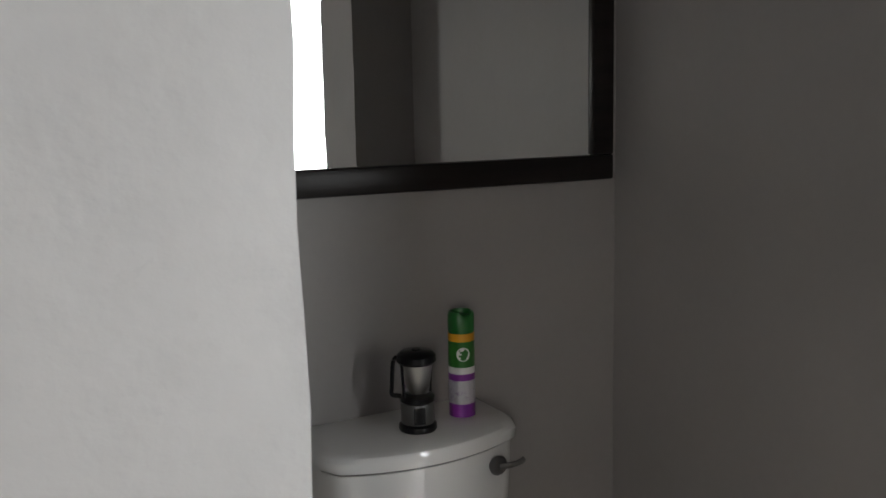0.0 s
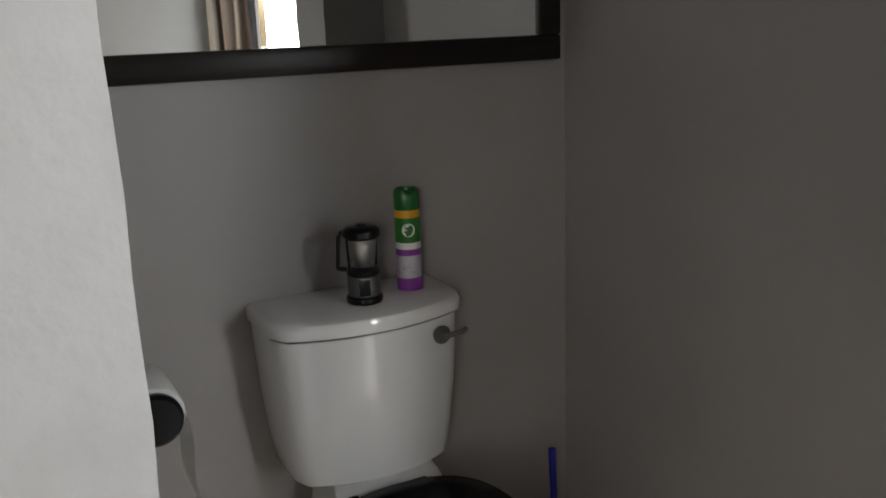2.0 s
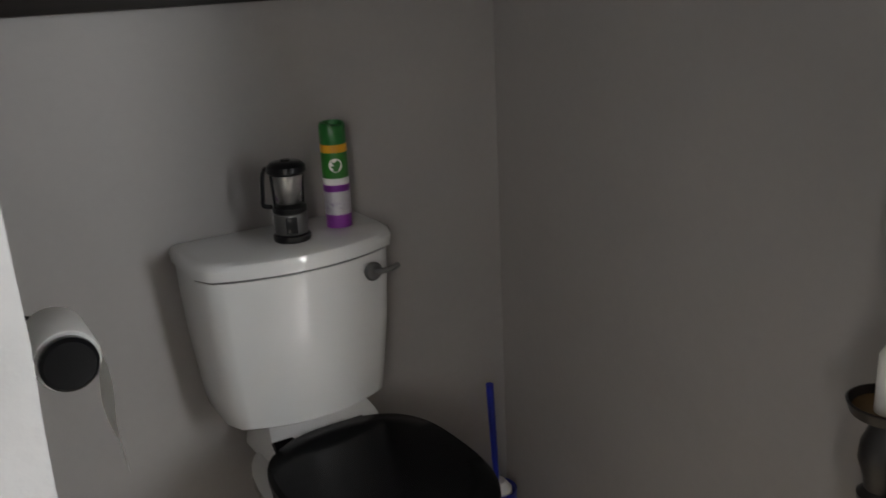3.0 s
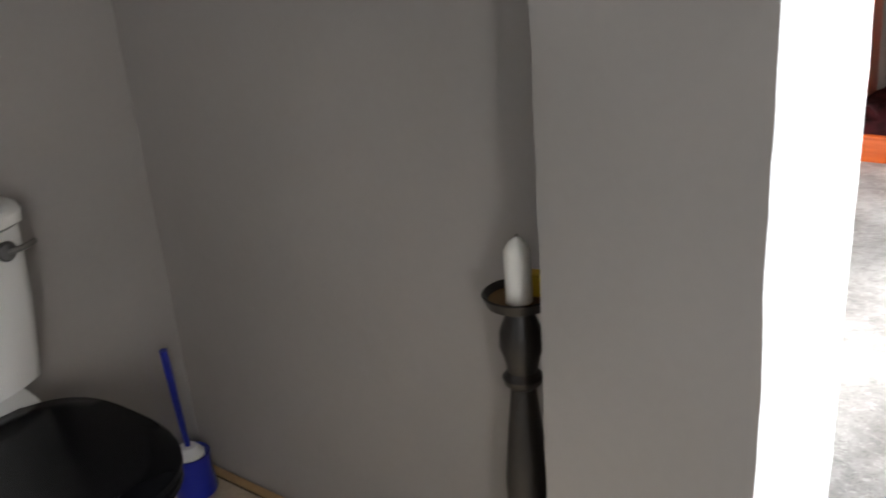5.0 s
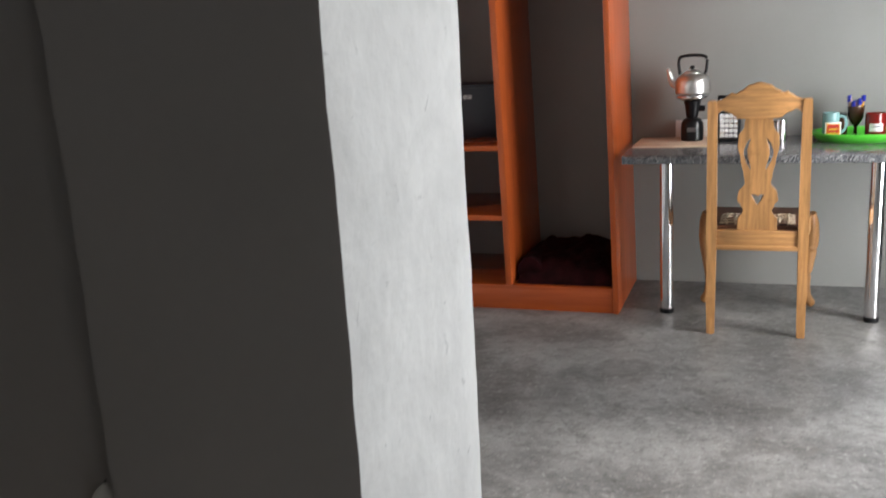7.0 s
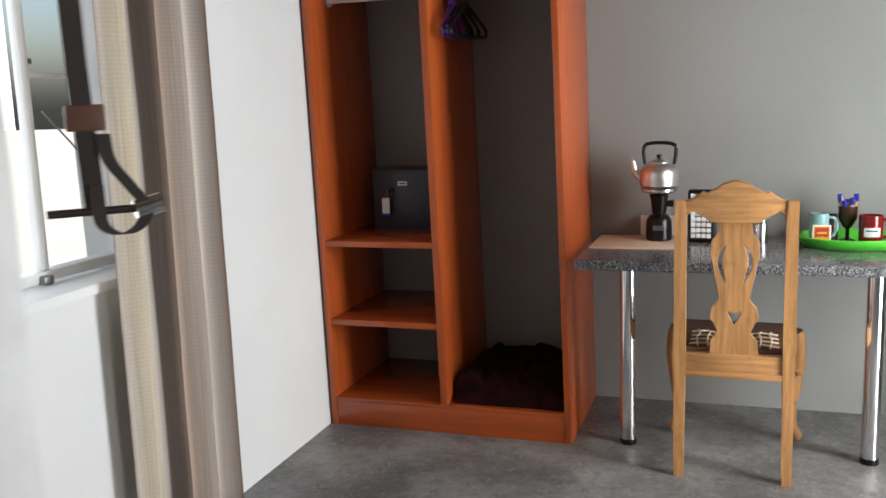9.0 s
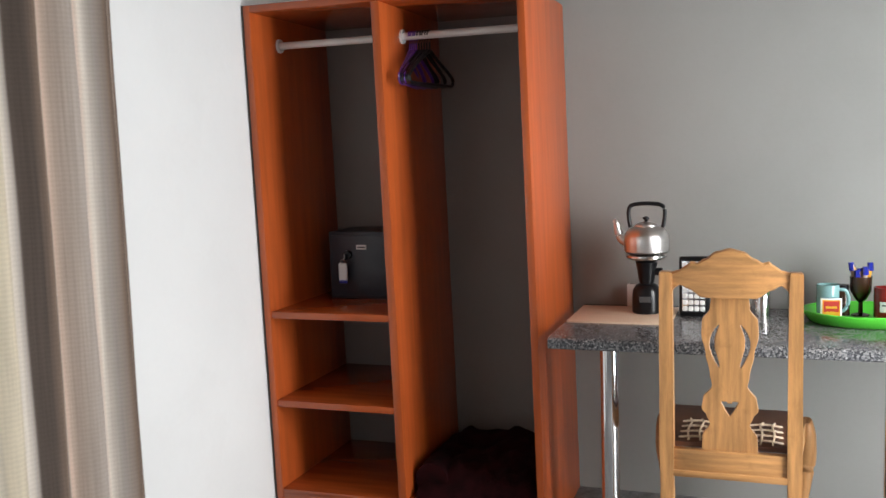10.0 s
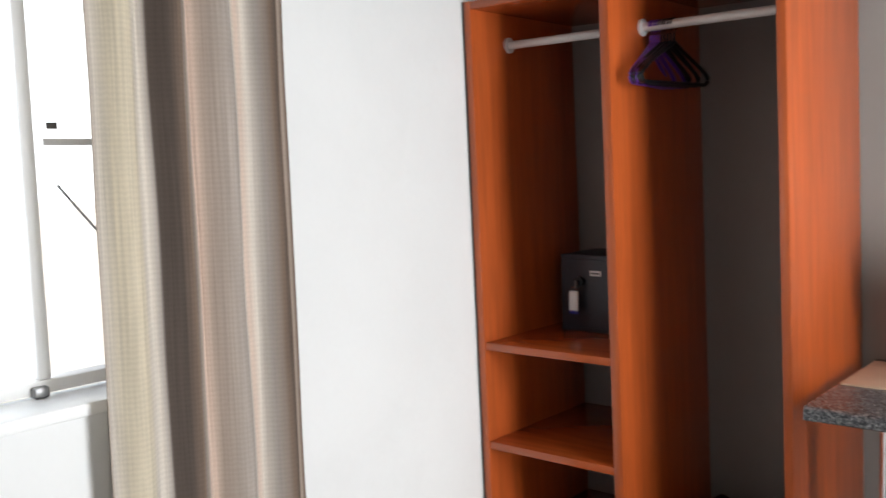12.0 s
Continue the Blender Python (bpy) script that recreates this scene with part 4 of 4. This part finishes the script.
# ---- on the desk ----
def kettle_and_stove():
    x, y = 3.597, -1.440
    s = thing("gas_stove", x, y, DZ + 0.007, "small black camping gas stove on pale board", "camping stove")
    part("canister", lathe([(0, 0), (0.048, 0), (0.052, 0.004), (0.052, 0.055), (0.050, 0.082), (0.040, 0.10), (0.026, 0.108), (0, 0.108)], seg=32), "black", s, "black gas canister")
    part("canister_print", box(-0.0535, -0.051, -0.02, 0.02, 0.045, 0.065), "dull", s)
    part("valve", lathe([(0, 0.106), (0.026, 0.108), (0.030, 0.125), (0.034, 0.16), (0.040, 0.185), (0.030, 0.195), (0, 0.195)], seg=24), "black", s)
    part("knob", rod((0.0, -0.03, 0.15), (0.0, -0.058, 0.15), 0.014), "black", s, "ridged control knob")
    ring = part("burner_ring", lathe([(0.032, 0.193), (0.066, 0.197), (0.073, 0.204), (0.073, 0.212), (0.066, 0.212), (0.03, 0.206)], seg=32), "steel", s, "bright burner pan")
    for k in range(4):
        a = radians(45 + 90 * k)
        part("pot_support", rod((0.03 * math.cos(a), 0.03 * math.sin(a), 0.214), (0.072 * math.cos(a), 0.072 * math.sin(a), 0.216), 0.003, 8), "dull", ring)
    k = thing("kettle", x, y, DZ + 0.007 + 0.219, "shiny aluminium kettle with black handle on stove", "kettle", rz=90)
    part("body", lathe([(0, 0), (0.070, 0), (0.078, 0.006), (0.080, 0.03), (0.079, 0.058), (0.072, 0.075), (0.058, 0.088), (0.040, 0.096), (0, 0.096)], seg=40), "kettle", k, "polished aluminium body")
    part("lid", lathe([(0.042, 0.095), (0.040, 0.101), (0.025, 0.109), (0.008, 0.112), (0, 0.112)], seg=32), "kettle", k)
    part("lid_knob", lathe([(0.005, 0.110), (0.006, 0.117), (0.012, 0.121), (0.012, 0.127), (0.006, 0.131), (0, 0.131)], seg=20), "black", k, "black lid knob")
    sp = smooth_path([(0.066, 0, 0.035), (0.092, 0, 0.055), (0.102, 0, 0.085), (0.108, 0, 0.110), (0.116, 0, 0.118)], 5)
    part("spout", tube(sp, [0.019 - 0.012 * i / (len(sp) - 1) for i in range(len(sp))], 14), "kettle", k, "curved spout")
    part("handle", tube(smooth_path([(0.056, 0, 0.092), (0.060, 0, 0.115), (0.062, 0, 0.150), (0.050, 0, 0.172), (0.0, 0, 0.178), (-0.052, 0, 0.172), (-0.066, 0, 0.150), (-0.062, 0, 0.105), (-0.058, 0, 0.092)], 5), 0.0075, 10), "black", k, "black bail handle")


kettle_and_stove()

b = thing("cutting_board", 3.560, -1.363, DZ, "pale tan board lying on desk top", "board")
part("panel", box(-0.165, 0.16, -0.18, 0.178, 0.0, 0.007, 0.002), "board", b)
c = thing("leaflet", 3.725, -1.352, DZ + 0.007, "white folded card standing behind stove", "leaflet")
part("front", box(-0.004, -0.001, -0.165, 0, 0, 0.083), "print_white", c)
part("back_leaf", box(0.002, 0.046, -0.003, 0.0, 0, 0.080), "print_white", c)


def led_lamp():
    t = thing("led_lamp", 3.585, -1.609, DZ, "black rechargeable lamp with rows of white leds", "lamp", rz=-4)
    part("body", box(-0.018, 0.02, -0.052, 0.052, 0, 0.215, 0.008, seg=3), "black", t)
    for z0, z1 in ((0.018, 0.132), (0.140, 0.200)):
        part("reflector", box(-0.0205, -0.017, -0.041, 0.041, z0, z1, 0.001), "chrome", t, "bright reflector panel")
    for i in range(8):
        for j in range(4):
            y, z = -0.030 + 0.020 * j, 0.030 + 0.0225 * i
            if i != 5:
                part("led", box(-0.026, -0.0205, y - 0.0085, y + 0.0085, z - 0.008, z + 0.008, 0.003, seg=1), "white", t)


led_lamp()

tn = thing("metal_canister", 3.635, -1.835, DZ, "small shiny metal canister with lid", "canister")
part("body", lathe([(0, 0), (0.028, 0), (0.028, 0.075), (0.026, 0.078), (0, 0.078)], seg=28), "steel", tn)
part("lid", lathe([(0.029, 0.076), (0.029, 0.090), (0.024, 0.094), (0, 0.095)], seg=28), "chrome", tn)
tn = thing("drinking_glass", 3.615, -1.775, DZ, "small clear drinking glass", "glass")
g = part("glass_wall", lathe([(0, 0.004), (0.024, 0.004), (0.030, 0.088), (0.032, 0.088), (0.027, 0), (0, 0)], seg=28), "glass", tn)
g.visible_shadow = False


def mug(name, x, y, r, h, colour, label, rz, taper=0.9):
    t = thing(name, x, y, DZ + 0.012, label, "mug", rz)
    part("body", lathe([(0, 0), (r * taper, 0), (r, h * 0.25), (r, h), (r - 0.004, h), (r - 0.005, h * 0.2), (0, 0.008)], seg=32), colour, t)
    part("handle", tube(smooth_path([(r - 0.003, 0, h * 0.85), (r + 0.022, 0, h * 0.8), (r + 0.030, 0, h * 0.5), (r + 0.018, 0, h * 0.25), (r - 0.003, 0, h * 0.18)], 5), 0.006, 10), colour, t)
    return t


def tray_set():
    cx, cy = 3.565, -2.166
    t = thing("tray", cx, cy, DZ, "oval bright green plastic tray on desk", "tray")
    part("dish", lathe([(0, 0.002), (0.74, 0.002), (0.82, 0.010), (0.97, 0.040), (1.0, 0.042), (1.0, 0.036), (0.86, 0.004), (0.78, 0.0), (0, 0.0)], seg=56, sx=0.165, sy=0.205), "green", t)
    part("rim_grip", tube([(0.165 * 0.985 * math.cos(a), 0.205 * 0.985 * math.sin(a), 0.040) for a in np.arange(0, 6.28, 0.14)], 0.004, 8, closed=True), "green", t)
    m = mug("teal_mug", 3.555, -2.045, 0.036, 0.115, "teal", "pale teal ceramic mug on green tray", -80)
    box_t = thing("tea_box", 3.507, -2.052, DZ + 0.012, "small red and yellow tea packet on green tray", "tea packet", rz=6)
    part("packet", box(-0.006, 0.006, -0.033, 0.033, 0, 0.075, 0.001), "print_white", box_t)
    part("print_field", box(-0.0068, -0.006, -0.028, 0.028, 0.006, 0.070), "can_orange", box_t)
    part("print_band", box(-0.0074, -0.0068, -0.024, 0.024, 0.030, 0.066), "print_red", box_t)
    part("print_line", box(-0.0080, -0.0074, -0.018, 0.018, 0.042, 0.049), "yellow", box_t)
    part("print_mark", box(-0.0074, -0.0068, -0.012, 0.016, 0.014, 0.032), "yellow", box_t)
    part("print_bar", box(-0.0074, -0.0068, -0.026, 0.002, 0.008, 0.013), "print_dark", box_t)
    g2 = thing("sachet_glass", 3.620, -2.152, DZ + 0.012, "brown glass goblet filled with coffee sachets", "goblet")
    part("stem", lathe([(0, 0), (0.030, 0), (0.030, 0.004), (0.008, 0.010), (0.007, 0.045), (0.018, 0.055), (0.034, 0.085), (0.036, 0.135), (0.033, 0.135), (0.030, 0.088), (0, 0.06)], seg=28), "brown_glass", g2)
    for k in range(7):
        a = k * 0.9
        p, q = (0.012 * math.cos(a), 0.012 * math.sin(a), 0.07), (0.026 * math.cos(a), 0.030 * math.sin(a), 0.150 + 0.012 * (k % 3))
        own = bmesh.new()
        tube([p, (Vector(p) + Vector(q)) / 2, q], [0.006, 0.008, 0.007], 6, own)
        sch = part("sachet", own, "can_orange" if k % 2 else "board", g2, "orange stick sachet")
        part("sachet_tip", tube([Vector(q) - Vector((0, 0, 0.02)), Vector(q) + Vector((0.002, 0.002, 0.008))], 0.009, 6), "blue", sch, "blue printed end")
    j = thing("spice_jar", 3.625, -2.098, DZ + 0.012, "small dark glass jar behind mug", "jar")
    part("jar", lathe([(0, 0), (0.022, 0), (0.022, 0.075), (0.016, 0.085), (0, 0.085)], seg=24), "brown_glass", j)
    part("lid", lathe([(0.018, 0.083), (0.018, 0.105), (0, 0.106)], seg=24), "black", j)
    m2 = mug("red_mug", 3.555, -2.228, 0.043, 0.108, "red", "dark red ceramic mug with white label", -78, 0.97)
    lab = bmesh.new()
    rows = []
    for z in (0.030, 0.064):
        rows.append([lab.verts.new((0.0436 * math.cos(a), 0.0436 * math.sin(a), z)) for a in np.arange(-2.45, -1.0, 0.2)])
    for a, c2 in zip(range(7), range(1, 8)):
        lab.faces.new((rows[0][a], rows[0][c2], rows[1][c2], rows[1][a]))
    part("label", lab, "print_white", m2, "white printed label")
    bar = bmesh.new()
    rows = []
    for z in (0.050, 0.055):
        rows.append([bar.verts.new((0.0442 * math.cos(a), 0.0442 * math.sin(a), z)) for a in np.arange(-2.3, -1.2, 0.2)])
    for a in range(5):
        bar.faces.new((rows[0][a], rows[0][a + 1], rows[1][a + 1], rows[1][a]))
    part("label_print", bar, "print_dark", m2)


tray_set()


# ---- curtains ----
def curtain(name, x0, x1, y, z0, z1, folds, amp, material, label, along='x', flare=0.0, phase=0.0):
    t = thing(name, 0, 0, 0, label, "curtain")
    bm = bmesh.new()
    uvl = bm.loops.layers.uv.new("UVMap")
    nu, nz = folds * 26, 36
    grid = []
    for i in range(nz + 1):
        v = i / nz
        z = z0 + (z1 - z0) * v
        row = []
        for j in range(nu + 1):
            u = j / nu
            ph = 2 * math.pi * folds * u + phase
            a = amp * (0.75 + 0.5 * noise.noise(Vector((u * 4.0, v * 1.3, 0.7)))) * (1.0 - 0.25 * v)
            off = a * (math.sin(ph) + 0.28 * math.sin(2 * ph + 1.1))
            across = 0.55 * a * math.cos(ph)
            p = x0 + (x1 - x0) * u + across + flare * (1 - v) * (u - 0.5) * 2 + 0.006 * noise.noise(Vector((u * 9, v * 5, 4)))
            q = y + off
            row.append(bm.verts.new((p, q, z) if along == 'x' else (q, p, z)))
        grid.append(row)
    for i in range(nz):
        for j in range(nu):
            f = bm.faces.new((grid[i][j], grid[i][j + 1], grid[i + 1][j + 1], grid[i + 1][j]))
            for lp, (a, c2) in zip(f.loops, ((j, i), (j + 1, i), (j + 1, i + 1), (j, i + 1))):
                lp[uvl].uv = (a / nu, (z0 + (z1 - z0) * c2 / nz))
    cl = part("cloth", bm, material, t)
    so = cl.modifiers.new("thick", 'SOLIDIFY')
    so.thickness = 0.002
    r0, r1 = ((x0 - 0.1, y, z1 + 0.01), (x1 + 0.1, y, z1 + 0.01)) if along == 'x' else ((y, x0 - 0.05, z1 + 0.01), (y, x1 + 0.05, z1 + 0.01))
    part("curtain_rod", rod(r0, r1, 0.012), "dull", t)
    for p in (r0, r1):
        wall = (p[0], NY if p[1] > -1 else SY, p[2]) if along == 'x' else (WX, p[1], p[2])
        part("rod_bracket", rod(p, wall, 0.008), "dull", t)


curtain("striped_curtain", 1.825, 2.338, -0.190, 0.06, 2.20, 4, 0.032, "curtain", "striped brown and cream woven curtain beside window", flare=0.012, phase=2.2)
curtain("door_curtain", -0.16, 0.06, SY + 0.10, 0.06, 2.30, 3, 0.03, "curtain", "striped brown and cream woven curtain at glazed door", phase=0.6)
curtain("dark_curtain", -2.78, -2.44, WX - 0.12, 0.05, 2.25, 3, 0.045, "drape", "charcoal grey curtain hanging beside desk", along='y')


def leather_strap():
    x, y = 0.522, -1.200
    t = thing("leather_strap", x, y, 0.0, "dark leather strap with metal buckle hanging from ceiling", "strap", rz=-45)
    part("hook", rod((0, 0, TOP), (0, 0, TOP - 0.05), 0.006), "dull", t)

    def band(pts, w, th, bm=None):
        p = smooth_path(pts, 6)
        secs = [[(a.x - w / 2, a.y - th, a.z), (a.x + w / 2, a.y - th, a.z), (a.x + w / 2, a.y + th, a.z), (a.x - w / 2, a.y + th, a.z)] for a in p]
        return loft(secs, bm)
    part("upper_strap", band([(0, 0, TOP - 0.04), (0.002, 0.003, 2.0), (-0.012, 0, 1.5), (-0.006, 0, 1.26)], 0.019, 0.002), "strap", t)
    part("keeper", box(-0.026, 0.010, -0.005, 0.005, 1.341, 1.366, 0.002), "leather", t, "brown leather keeper")
    part("front_loop", band([(0.006, -0.004, 1.338), (0.010, -0.004, 1.312), (0.026, -0.004, 1.288), (0.040, -0.004, 1.266), (0.034, -0.004, 1.248), (0.016, -0.004, 1.240), (-0.002, -0.004, 1.252), (-0.004, -0.004, 1.29)], 0.013, 0.0025), "strap", t)
    part("bar", rod((-0.05, 0, 1.264), (0.036, 0, 1.264), 0.004), "strap", t)
    part("buckle", rod((0.030, 0, 1.262), (0.056, 0.002, 1.268), 0.010), "chrome", t, "bright metal buckle end")


leather_strap()


# ---- niche floor tiles, piece by piece ----
bed = setting("tile_bed", box(-1.115, -0.004, -1.45, -0.004, 0.0005, 0.003), "grout", "dark grout bed under tiles")
me = bpy.data.meshes.new("tile")
tb = box(-0.160, 0.160, -0.160, 0.160, 0.0, 0.005, 0.0015, seg=1)
tb.to_mesh(me)
tb.free()
me.materials.append(M["tile"])
for i in range(3):
    for j in range(4):
        ob = new("tile", me)
        ob.parent = bed
        ob.matrix_basis = pose(-0.030 - 0.163 - 0.326 * i, -0.147 - 0.326 * j, 0.0022, 0, 0, 90 * ((i + 2 * j) % 4))
me2 = bpy.data.meshes.new("border_tile")
tb = box(-0.011, 0.011, -0.160, 0.160, 0.0, 0.006, 0.0015, seg=1)
tb.to_mesh(me2)
tb.free()
me2.materials.append(M["border"])
for j in range(4):
    ob = new("border_tile", me2)
    ob.parent = bed
    ob.matrix_basis = pose(-0.015, -0.147 - 0.326 * j, 0.0024)
